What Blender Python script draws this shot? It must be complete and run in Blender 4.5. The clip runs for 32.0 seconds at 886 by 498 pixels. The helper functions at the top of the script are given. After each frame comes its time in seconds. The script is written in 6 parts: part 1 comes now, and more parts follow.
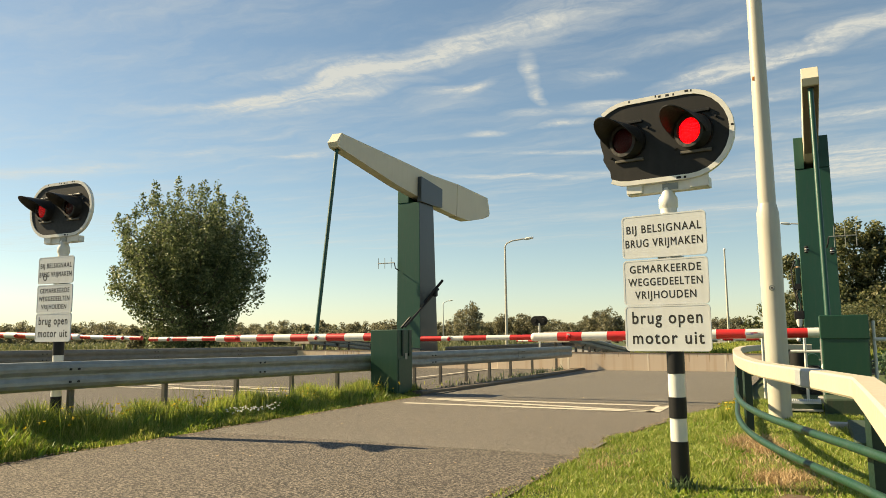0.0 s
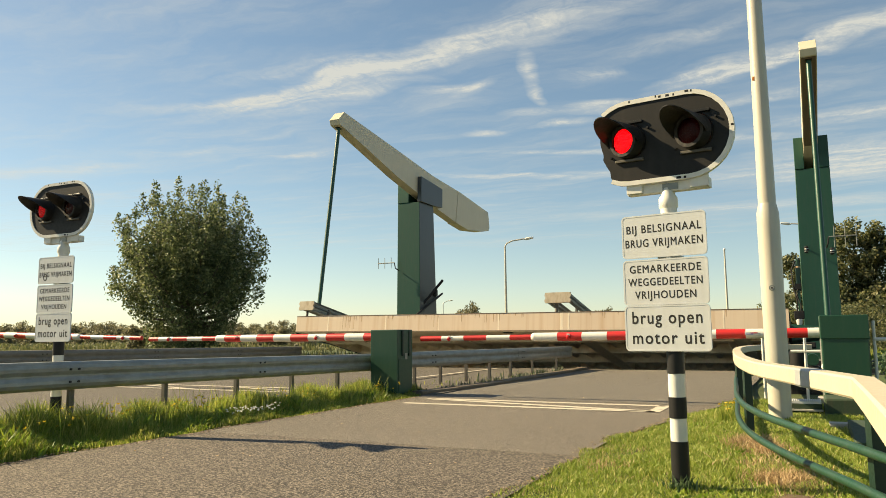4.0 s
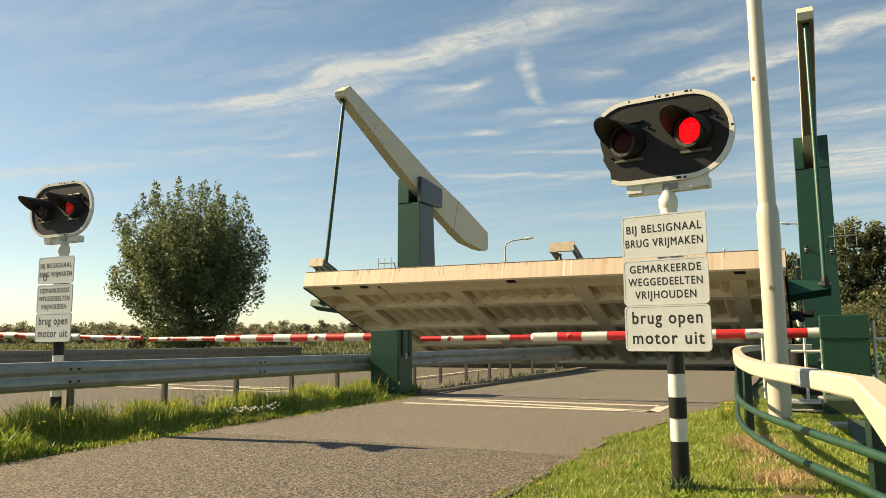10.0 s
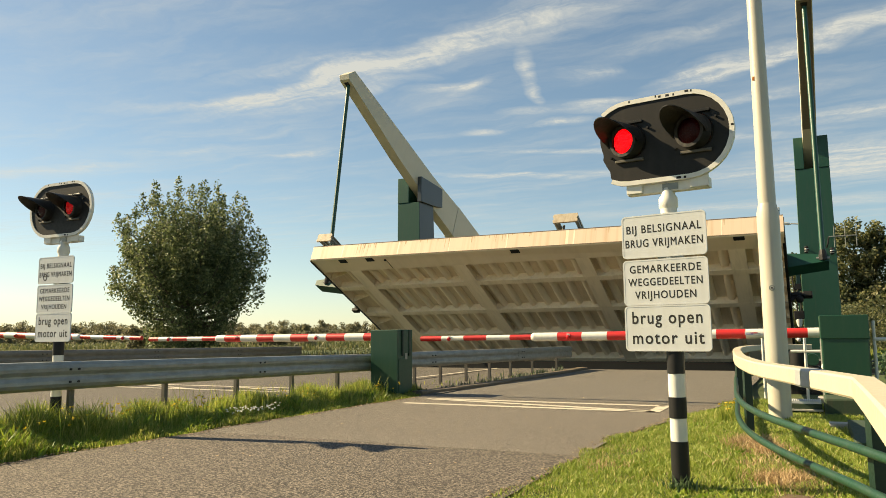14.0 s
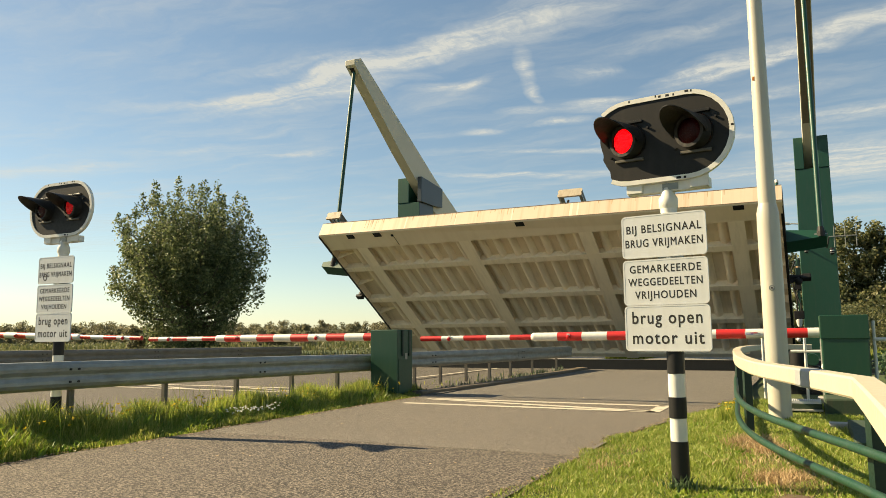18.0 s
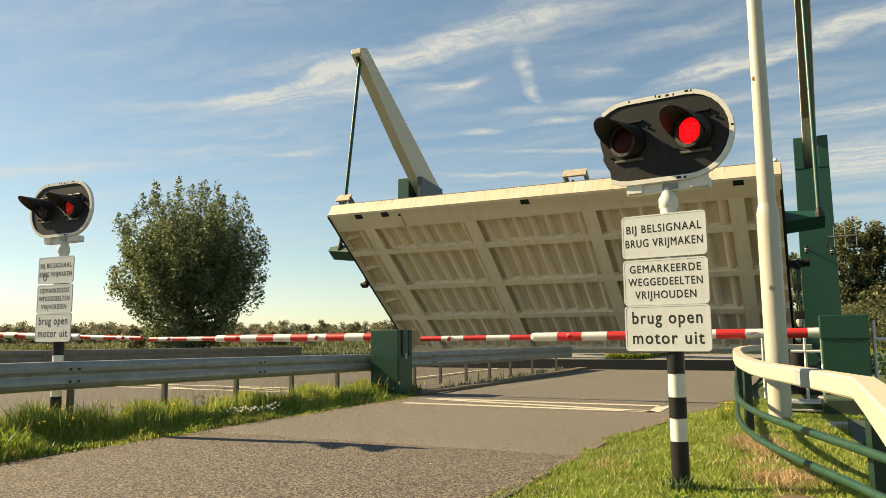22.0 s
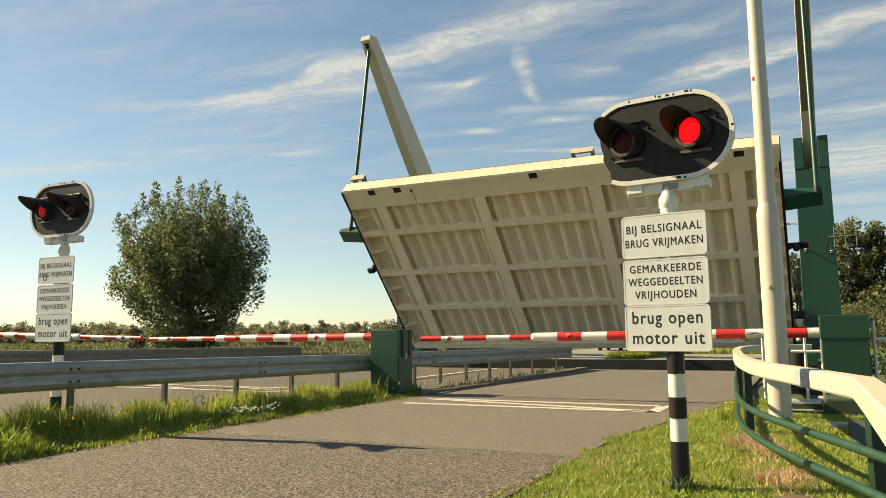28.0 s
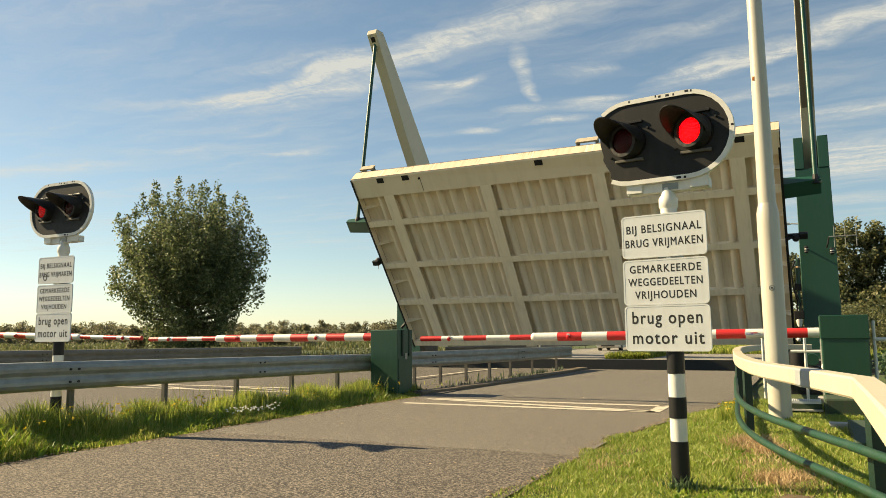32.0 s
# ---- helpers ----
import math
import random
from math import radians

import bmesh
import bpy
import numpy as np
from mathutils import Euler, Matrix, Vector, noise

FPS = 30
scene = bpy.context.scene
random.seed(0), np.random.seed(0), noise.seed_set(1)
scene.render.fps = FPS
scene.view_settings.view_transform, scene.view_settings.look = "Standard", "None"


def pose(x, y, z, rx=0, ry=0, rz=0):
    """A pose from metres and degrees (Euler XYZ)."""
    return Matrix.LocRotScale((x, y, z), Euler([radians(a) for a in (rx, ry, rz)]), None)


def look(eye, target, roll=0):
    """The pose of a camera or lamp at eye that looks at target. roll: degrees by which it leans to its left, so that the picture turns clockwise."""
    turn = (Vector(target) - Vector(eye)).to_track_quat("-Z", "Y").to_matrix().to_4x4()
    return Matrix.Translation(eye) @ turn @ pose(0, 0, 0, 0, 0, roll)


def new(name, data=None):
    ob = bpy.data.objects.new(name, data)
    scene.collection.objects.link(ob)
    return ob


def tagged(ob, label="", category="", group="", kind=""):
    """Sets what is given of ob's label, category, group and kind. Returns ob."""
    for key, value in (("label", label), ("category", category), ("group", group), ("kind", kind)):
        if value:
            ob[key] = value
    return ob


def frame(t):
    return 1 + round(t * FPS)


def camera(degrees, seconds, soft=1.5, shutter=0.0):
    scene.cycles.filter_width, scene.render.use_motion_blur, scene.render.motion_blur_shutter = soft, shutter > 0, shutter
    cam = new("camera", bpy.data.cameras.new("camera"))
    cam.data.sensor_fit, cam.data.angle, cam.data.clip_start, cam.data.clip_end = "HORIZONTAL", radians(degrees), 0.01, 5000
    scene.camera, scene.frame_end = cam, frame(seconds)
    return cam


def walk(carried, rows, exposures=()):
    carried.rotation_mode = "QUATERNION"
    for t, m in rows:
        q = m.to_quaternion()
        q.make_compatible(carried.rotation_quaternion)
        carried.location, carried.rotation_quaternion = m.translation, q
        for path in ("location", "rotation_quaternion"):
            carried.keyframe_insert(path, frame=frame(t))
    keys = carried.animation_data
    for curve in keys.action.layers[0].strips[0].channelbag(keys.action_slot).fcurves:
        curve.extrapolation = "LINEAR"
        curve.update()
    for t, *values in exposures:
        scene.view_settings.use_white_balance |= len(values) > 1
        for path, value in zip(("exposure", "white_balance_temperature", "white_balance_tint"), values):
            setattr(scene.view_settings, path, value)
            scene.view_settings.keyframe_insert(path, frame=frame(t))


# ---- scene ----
cam = camera(62.34, 32.0, soft=0.7)
CAM_POSE = Matrix(((0.89717583, 0.06051316, 0.43750851, 0.0),
                   (0.44158456, -0.10301098, -0.89128661, 0.0),
                   (-0.00886639, 0.99283780, -0.11914064, 1.2),
                   (0.0, 0.0, 0.0, 1.0)))
walk(cam, [(0.0, CAM_POSE), (32.0, CAM_POSE)], exposures=[(0.0, 1.27, 7550, 3), (32.0, 1.27, 7550, 3)])

# ---- light ----
SUN_TO = Vector((1.0, 0.15, -0.685)).normalized()
world = bpy.data.worlds.new("sky")
scene.world = world
world.use_nodes = True
wn = world.node_tree.nodes
sky = wn.new("ShaderNodeTexSky")
sky.sky_type = "NISHITA"
sky.sun_disc = False
sky.sun_elevation = math.asin(-SUN_TO.z)
sky.sun_rotation = math.atan2(-SUN_TO.x, -SUN_TO.y)
sky.air_density, sky.dust_density, sky.ozone_density = 0.87, 0.3, 1.4
wn["Background"].inputs["Strength"].default_value = 0.077
haze = wn.new("ShaderNodeGamma")
haze.inputs["Gamma"].default_value = 0.83
clear = wn.new("ShaderNodeHueSaturation")
clear.inputs["Saturation"].default_value = 1.12
world.node_tree.links.new(sky.outputs[0], haze.inputs["Color"])
world.node_tree.links.new(haze.outputs[0], clear.inputs["Color"])
world.node_tree.links.new(clear.outputs[0], wn["Background"].inputs["Color"])
sun = new("sun", bpy.data.lights.new("sun", "SUN"))
sun.data.energy, sun.data.angle, sun.data.color = 5.0, radians(0.53), (1.0, 0.83, 0.6)
sun.matrix_world = look((-60, -9, 40), Vector((-60, -9, 40)) + SUN_TO)


# ---- materials ----
def nodes_of(name):
    m = bpy.data.materials.new(name)
    m.use_nodes = True
    nt = m.node_tree
    return m, nt, nt.nodes["Principled BSDF"]


def ramp(nt, fac, stops):
    r = nt.nodes.new("ShaderNodeValToRGB")
    while len(r.color_ramp.elements) < len(stops):
        r.color_ramp.elements.new(0.5)
    for e, (p, c) in zip(r.color_ramp.elements, stops):
        e.position, e.color = p, (*c, 1.0)
    nt.links.new(fac, r.inputs[0])
    return r.outputs[0]


def noise_tex(nt, scale, detail=4.0, stretch=None, rough=0.55):
    co = nt.nodes.new("ShaderNodeTexCoord")
    src = co.outputs["Object"]
    if stretch:
        mp = nt.nodes.new("ShaderNodeMapping")
        mp.inputs["Scale"].default_value = stretch
        nt.links.new(src, mp.inputs[0])
        src = mp.outputs[0]
    n = nt.nodes.new("ShaderNodeTexNoise")
    n.inputs["Scale"].default_value, n.inputs["Detail"].default_value = scale, detail
    n.inputs["Roughness"].default_value = rough
    nt.links.new(src, n.inputs["Vector"])
    return n.outputs["Fac"]


def mixc(nt, fac, a, b, mode="MIX"):
    m = nt.nodes.new("ShaderNodeMix")
    m.data_type, m.blend_type = "RGBA", mode
    for sock, v in ((m.inputs[0], fac), (m.inputs[6], a), (m.inputs[7], b)):
        if isinstance(v, (int, float)):
            sock.default_value = v
        elif isinstance(v, tuple):
            sock.default_value = (*v, 1.0)
        else:
            nt.links.new(v, sock)
    return m.outputs[2]


def bump(nt, bsdf, height, strength, dist=0.01):
    b = nt.nodes.new("ShaderNodeBump")
    b.inputs["Strength"].default_value, b.inputs["Distance"].default_value = strength, dist
    nt.links.new(height, b.inputs["Height"])
    nt.links.new(b.outputs[0], bsdf.inputs["Normal"])


def painted(name, base, rough=0.45, dirt=(0.25, 0.2, 0.13), amount=0.25, scale=1.2, metal=0.0, streak=(6, 6, 0.7), wear=0.06):
    m, nt, b = nodes_of(name)
    big = noise_tex(nt, scale, 5)
    small = noise_tex(nt, 40, 3)
    run = noise_tex(nt, 2.2, 5, streak)
    f = ramp(nt, run, [(0.48, (0, 0, 0)), (0.78, (1, 1, 1))])
    f2 = nt.nodes.new("ShaderNodeMath")
    f2.operation = "MULTIPLY"
    f2.inputs[1].default_value = amount
    nt.links.new(f, f2.inputs[0])
    c = mixc(nt, big, tuple(v * (1 - wear) for v in base), tuple(min(1, v * (1 + wear)) for v in base))
    c = mixc(nt, f2.outputs[0], c, dirt)
    nt.links.new(c, b.inputs["Base Color"])
    r = ramp(nt, small, [(0.3, (rough * 0.8,) * 3), (0.7, (min(1, rough * 1.25),) * 3)])
    nt.links.new(r, b.inputs["Roughness"])
    b.inputs["Metallic"].default_value = metal
    bump(nt, b, small, 0.08, 0.004)
    return m


M = {}
M["cream"] = painted("cream_paint", (0.57, 0.515, 0.39), 0.5, (0.3, 0.19, 0.09), 0.1, 0.7, streak=(3, 3, 0.25))
M["fence_cream"] = painted("fence_cream_paint", (0.53, 0.465, 0.34), 0.5, (0.3, 0.19, 0.09), 0.15, 1.5, streak=(3, 3, 0.6))
M["rusty_cream"] = painted("rust_stained_cream", (0.68, 0.535, 0.39), 0.55, (0.5, 0.3, 0.15), 0.6, 0.5, streak=(2.6, 0.3, 0.05))
M["rust_run"] = painted("dark_rust_run", (0.5, 0.34, 0.2), 0.75, (0.34, 0.19, 0.09), 0.8, 3.0, streak=(14, 1, 0.6), wear=0.3)
# dirt stains over a cream whose base is lowered to paint in shade
M["dirty_shaded_cream"] = painted("dirty_shaded_cream_paint", (0.46, 0.385, 0.28), 0.65, (0.2, 0.12, 0.06), 0.6, 4.0, streak=(3, 3, 1.5), wear=0.2)
M["lip"] = painted("dirty_steel_edge", (0.16, 0.115, 0.075), 0.7, (0.3, 0.14, 0.05), 0.6, 1.5, streak=(2.5, 2.5, 2.5), wear=0.3)
M["channel"] = painted("brown_channel_paint", (0.17, 0.135, 0.095), 0.7, (0.08, 0.055, 0.035), 0.5, 2.0)
# sky reflection on the sunless tower side, put into a blue-grey colour
M["slate"] = painted("sky_lit_slate_grey", (0.042, 0.05, 0.054), 0.35, (0.08, 0.08, 0.08), 0.3, 0.9)
M["hood"] = painted("hood_lining_paint", (0.032, 0.027, 0.027), 0.5, (0.06, 0.055, 0.05), 0.3, 3.0)
M["clean_cream"] = painted("clean_cream_paint", (0.85, 0.72, 0.545), 0.55, (0.5, 0.38, 0.22), 0.22, 0.5, streak=(1.2, 0.2, 0.4))
M["under"] = painted("deck_underside_paint", (0.91, 0.775, 0.595), 0.6, (0.4, 0.32, 0.2), 0.3, 0.8, streak=(2.5, 0.4, 2.5))
M["rib"] = painted("trough_rib_paint", (0.89, 0.765, 0.6), 0.65, (0.42, 0.3, 0.18), 0.25, 0.9, streak=(2.5, 0.4, 2.5))
# dust, and the shade of the recessed cells painted in as a darker cream
M["trough"] = painted("shaded_dusty_trough_paint", (0.77, 0.645, 0.485), 0.75, (0.36, 0.25, 0.15), 0.35, 0.9, streak=(2.5, 0.4, 2.5))
M["green"] = painted("green_paint", (0.009, 0.063, 0.037), 0.42, (0.05, 0.07, 0.05), 0.3, 0.9)
M["green_box"] = painted("green_cabinet_paint", (0.008, 0.053, 0.028), 0.4, (0.04, 0.07, 0.04), 0.3, 1.5)
M["white"] = painted("white_paint", (0.68, 0.66, 0.6), 0.45, (0.4, 0.35, 0.27), 0.25, 2.0)
M["plate"] = painted("white_sign_sheet", (0.61, 0.62, 0.61), 0.4, (0.45, 0.42, 0.35), 0.3, 3.0)
M["red"] = painted("red_paint", (0.55, 0.02, 0.02), 0.4, (0.2, 0.05, 0.03), 0.25, 2.0)
M["black"] = painted("black_paint", (0.018, 0.018, 0.018), 0.45, (0.07, 0.06, 0.05), 0.35, 2.5)
M["board"] = painted("matt_black_board", (0.02, 0.019, 0.0175), 0.55, (0.04, 0.036, 0.03), 0.35, 3.0)
for k in ("board", "black"):
    M[k].node_tree.nodes["Principled BSDF"].inputs["Specular IOR Level"].default_value = 0.2
M["ink"] = painted("black_lettering", (0.016, 0.016, 0.016), 0.85, amount=0.1)
M["galv"] = painted("galvanised_steel", (0.25, 0.262, 0.24), 0.42, (0.13, 0.115, 0.085), 0.6, 7.0, metal=0.3, streak=(1.2, 1.2, 5), wear=0.3)
M["galv_old"] = painted("brown_weathered_steel", (0.2, 0.18, 0.145), 0.6, (0.1, 0.07, 0.045), 0.6, 4.0, metal=0.15, streak=(1.2, 1.2, 5), wear=0.3)
M["galv_dull"] = painted("weathered_steel", (0.12, 0.11, 0.093), 0.65, (0.09, 0.065, 0.04), 0.6, 1.5, metal=0.4)
M["alu"] = painted("pale_lamp_post_paint", (0.5, 0.465, 0.385), 0.38, (0.35, 0.26, 0.16), 0.3, 1.0, streak=(5, 5, 0.3))
M["concrete"] = painted("concrete", (0.4, 0.38, 0.34), 0.85, (0.18, 0.16, 0.12), 0.5, 1.0)
# near-black base: the shade in the bridge opening is painted into the walls
M["shade_wall"] = painted("shade_dark_quay_wall", (0.01, 0.01, 0.009), 0.5, (0.02, 0.02, 0.015), 0.5, 1.0)
M["mossy"] = painted("dirty_mossy_kerb", (0.155, 0.12, 0.08), 0.85, (0.04, 0.05, 0.025), 0.7, 2.0, streak=(4, 1.2, 4))
M["mossy_green"] = painted("mossy_green_concrete", (0.03, 0.055, 0.03), 0.95, (0.07, 0.06, 0.035), 0.5, 3.0)
M["tube_green"] = painted("faded_green_tube_paint", (0.012, 0.052, 0.029), 0.42, (0.05, 0.08, 0.055), 0.5, 4.0, streak=(3, 3, 3), wear=0.2)
M["post_green"] = painted("very_dark_green_paint", (0.006, 0.024, 0.015), 0.45, (0.03, 0.04, 0.03), 0.3, 1.5)
M["grey_patch"] = painted("grey_band_paint", (0.3, 0.32, 0.33), 0.5)
M["marking"] = painted("road_marking_paint", (0.52, 0.465, 0.37), 0.7, (0.2, 0.18, 0.15), 0.7, 3.0, streak=(3, 3, 3))
M["orange"] = painted("orange_print", (0.75, 0.22, 0.03), 0.5)
M["boom_lamp"] = painted("red_lamp_plastic", (0.5, 0.012, 0.015), 0.15, (0.1, 0.01, 0.01), 0.2)
M["blue"] = painted("blue_print", (0.05, 0.1, 0.4), 0.5)
M["mirror"] = painted("polished_reflector", (0.85, 0.85, 0.85), 0.15, amount=0.02, metal=1.0)
M["rubber"] = painted("black_rubber", (0.015, 0.015, 0.015), 0.8)
M["car_paint"] = painted("white_car_paint", (0.75, 0.75, 0.74), 0.2, amount=0.05)
M["glass_dark"] = painted("dark_car_glass", (0.02, 0.025, 0.03), 0.05, amount=0.0)


def asphalt_mat(name, base, coarse, contrast=1.0):
    m, nt, b = nodes_of(name)
    fine = noise_tex(nt, coarse, 2, rough=0.75)
    chips = nt.nodes.new("ShaderNodeTexVoronoi")
    chips.inputs["Scale"].default_value = coarse * 0.9
    co = nt.nodes.new("ShaderNodeTexCoord")
    nt.links.new(co.outputs["Object"], chips.inputs["Vector"])
    mid = noise_tex(nt, coarse * 0.12, 3)
    big = noise_tex(nt, 0.35, 5)
    lo, hi = max(0.12, 1 - 0.6 * contrast), 1 + 0.95 * contrast
    c = ramp(nt, fine, [(0.4, tuple(v * lo for v in base)), (0.5, base), (0.6, tuple(v * hi for v in base))])
    sep = nt.nodes.new("ShaderNodeSeparateColor")
    nt.links.new(chips.outputs["Color"], sep.inputs[0])
    c = mixc(nt, ramp(nt, sep.outputs[0], [(0.78, (0, 0, 0)), (0.97, (min(1, 0.75 * contrast),) * 3)]), c, tuple(v * 2.3 for v in base))
    c = mixc(nt, ramp(nt, sep.outputs[1], [(0.7, (0, 0, 0)), (0.97, (min(1, 0.7 * contrast),) * 3)]), c, tuple(v * 0.35 for v in base))
    c = mixc(nt, ramp(nt, big, [(0.4, (0, 0, 0)), (0.75, (0.3, 0.3, 0.3))]), c, tuple(v * 1.5 for v in base))
    c = mixc(nt, ramp(nt, mid, [(0.42, (0, 0, 0)), (0.75, (0.35, 0.35, 0.35))]), c, tuple(v * 0.55 for v in base))
    nt.links.new(c, b.inputs["Base Color"])
    b.inputs["Roughness"].default_value = 0.88
    bump(nt, b, fine, 1.0, 0.02)
    return m


M["asphalt"] = asphalt_mat("asphalt", (0.1, 0.087, 0.07), 70, 0.9)
M["asphalt_new"] = asphalt_mat("smooth_asphalt", (0.14, 0.125, 0.103), 70, 0.8)
M["asphalt_old"] = asphalt_mat("coarse_asphalt", (0.086, 0.071, 0.055), 40, 2.7)
# the grazing sky sheen of the far roads is mixed into this pale base
M["asphalt_far"] = asphalt_mat("far_asphalt_with_sheen", (0.2, 0.185, 0.155), 20, 0.6)
M["asphalt_mid"] = asphalt_mat("worn_asphalt", (0.15, 0.129, 0.103), 75, 1.7)


def grass_ground():
    m, nt, b = nodes_of("grass_ground")
    c = ramp(nt, noise_tex(nt, 0.6, 6), [(0.3, (0.04, 0.06, 0.014)), (0.55, (0.075, 0.1, 0.024)), (0.75, (0.12, 0.125, 0.04))])
    c = mixc(nt, ramp(nt, noise_tex(nt, 30, 4), [(0.35, (0, 0, 0)), (0.7, (0.7, 0.7, 0.7))]), c, (0.03, 0.04, 0.01))
    nt.links.new(c, b.inputs["Base Color"])
    b.inputs["Roughness"].default_value = 0.9
    bump(nt, b, noise_tex(nt, 40, 5), 0.6, 0.03)
    return m


def leafy(name, dark, light, dry, trans=0.35):
    m, nt, b = nodes_of(name)
    geo = nt.nodes.new("ShaderNodeNewGeometry")
    c = ramp(nt, geo.outputs["Random Per Island"], [(0.0, dark), (0.6, light), (1.0, dry)])
    nt.links.new(c, b.inputs["Base Color"])
    b.inputs["Roughness"].default_value = 0.55
    t = nt.nodes.new("ShaderNodeBsdfTranslucent")
    nt.links.new(c, t.inputs[0])
    mx = nt.nodes.new("ShaderNodeMixShader")
    mx.inputs[0].default_value = trans
    nt.links.new(b.outputs[0], mx.inputs[1])
    nt.links.new(t.outputs[0], mx.inputs[2])
    nt.links.new(mx.outputs[0], nt.nodes["Material Output"].inputs[0])
    return m


M["grass_ground"] = grass_ground()
M["blade"] = leafy("grass_blades", (0.135, 0.195, 0.028), (0.29, 0.345, 0.05), (0.52, 0.47, 0.15), 0.5)
M["lawn"] = leafy("lawn_blades", (0.16, 0.225, 0.03), (0.28, 0.355, 0.052), (0.48, 0.45, 0.15))
M["hay"] = leafy("dry_grass", (0.28, 0.18, 0.09), (0.5, 0.35, 0.18), (0.62, 0.46, 0.26), 0.2)
M["litter"] = leafy("dry_leaf_litter", (0.14, 0.09, 0.05), (0.27, 0.19, 0.1), (0.42, 0.33, 0.2), 0.15)
M["leaf"] = leafy("tree_leaves", (0.055, 0.07, 0.03), (0.125, 0.14, 0.055), (0.24, 0.22, 0.1), 0.42)
M["poplar"] = leafy("poplar_leaves", (0.05, 0.072, 0.03), (0.125, 0.155, 0.06), (0.28, 0.3, 0.14), 0.42)
# far foliage: distance haze is put into this paler, greyer leaf colour
M["leaf_hazed"] = leafy("far_leaves", (0.12, 0.12, 0.072), (0.185, 0.175, 0.1), (0.26, 0.23, 0.14), 0.55)
M["meadow"] = leafy("meadow_blades", (0.07, 0.085, 0.03), (0.135, 0.145, 0.055), (0.22, 0.2, 0.1), 0.4)
M["yellow"] = leafy("yellow_petals", (0.6, 0.42, 0.02), (0.75, 0.55, 0.04), (0.7, 0.5, 0.05))
M["white_petal"] = leafy("white_petals", (0.7, 0.7, 0.62), (0.8, 0.8, 0.74), (0.75, 0.72, 0.6))
M["weed_bright"] = leafy("dandelion_leaves", (0.1, 0.19, 0.02), (0.2, 0.3, 0.03), (0.36, 0.4, 0.05))
M["weed"] = leafy("verge_weeds", (0.03, 0.07, 0.03), (0.06, 0.11, 0.045), (0.1, 0.14, 0.06))
M["grey_weed"] = leafy("grey_green_weeds", (0.035, 0.05, 0.03), (0.08, 0.1, 0.06), (0.16, 0.18, 0.12), 0.25)
M["earth"] = painted("bare_brown_earth", (0.12, 0.08, 0.045), 0.95, (0.05, 0.035, 0.02), 0.7, 9.0, streak=(6, 6, 6), wear=0.4)


def bark():
    m, nt, b = nodes_of("bark")
    c = ramp(nt, noise_tex(nt, 6, 6, (4, 4, 0.6)), [(0.3, (0.06, 0.045, 0.03)), (0.7, (0.16, 0.13, 0.1))])
    nt.links.new(c, b.inputs["Base Color"])
    b.inputs["Roughness"].default_value = 0.9
    bump(nt, b, noise_tex(nt, 8, 6, (4, 4, 0.6)), 0.7, 0.04)
    return m


M["bark"] = bark()


def water_mat():
    m, nt, b = nodes_of("canal_water")
    b.inputs["Base Color"].default_value = (0.02, 0.03, 0.025, 1)
    b.inputs["Roughness"].default_value = 0.06
    bump(nt, b, noise_tex(nt, 1.2, 4), 0.2, 0.05)
    return m


def red_glass():
    """Thin red pressed glass: clear through, with a glossy knobbly face."""
    m, nt, b = nodes_of("red_lens_glass")
    b.inputs["Base Color"].default_value = (0.05, 0.004, 0.005, 1)
    b.inputs["Roughness"].default_value = 0.12
    v = nt.nodes.new("ShaderNodeTexVoronoi")
    v.inputs["Scale"].default_value = 75
    co = nt.nodes.new("ShaderNodeTexCoord")
    nt.links.new(co.outputs["Object"], v.inputs["Vector"])
    bump(nt, b, v.outputs["Distance"], 0.6, 0.006)
    t = nt.nodes.new("ShaderNodeBsdfTransparent")
    nt.links.new(ramp(nt, v.outputs["Distance"], [(0.05, (1.0, 0.55, 0.65)), (0.6, (0.8, 0.1, 0.16))]), t.inputs[0])
    mx = nt.nodes.new("ShaderNodeMixShader")
    mx.inputs[0].default_value = 0.3
    nt.links.new(t.outputs[0], mx.inputs[1])
    nt.links.new(b.outputs[0], mx.inputs[2])
    nt.links.new(mx.outputs[0], nt.nodes["Material Output"].inputs[0])
    return m


def glow(name, col, strength):
    m, nt, b = nodes_of(name)
    b.inputs["Base Color"].default_value = (*col, 1)
    b.inputs["Emission Color"].default_value = (*col, 1)
    b.inputs["Emission Strength"].default_value = strength
    v = nt.nodes.new("ShaderNodeTexVoronoi")
    v.inputs["Scale"].default_value = 105
    co = nt.nodes.new("ShaderNodeTexCoord")
    nt.links.new(co.outputs["Object"], v.inputs["Vector"])
    nt.links.new(ramp(nt, v.outputs["Distance"], [(0.15, (strength, strength, strength)), (0.65, (strength * 0.22,) * 3)]), b.inputs["Emission Strength"])
    return m


M["water"] = water_mat()
M["lens"] = red_glass()
M["lamp_dim"] = glow("dim_red_lamp", (1.0, 0.06, 0.07), 0.38)
M["lamp_on"] = glow("lit_red_lamp", (1.0, 0.009, 0.022), 6.5)


# ---- mesh helpers ----
def finish(bm, name, mat, smooth=False):
    me = bpy.data.meshes.new(name)
    bmesh.ops.recalc_face_normals(bm, faces=bm.faces)
    bm.to_mesh(me)
    bm.free()
    for m in (mat if isinstance(mat, (list, tuple)) else [mat]):
        me.materials.append(m)
    if smooth:
        me.shade_smooth()
        me.set_sharp_from_angle(angle=radians(40))
    return me


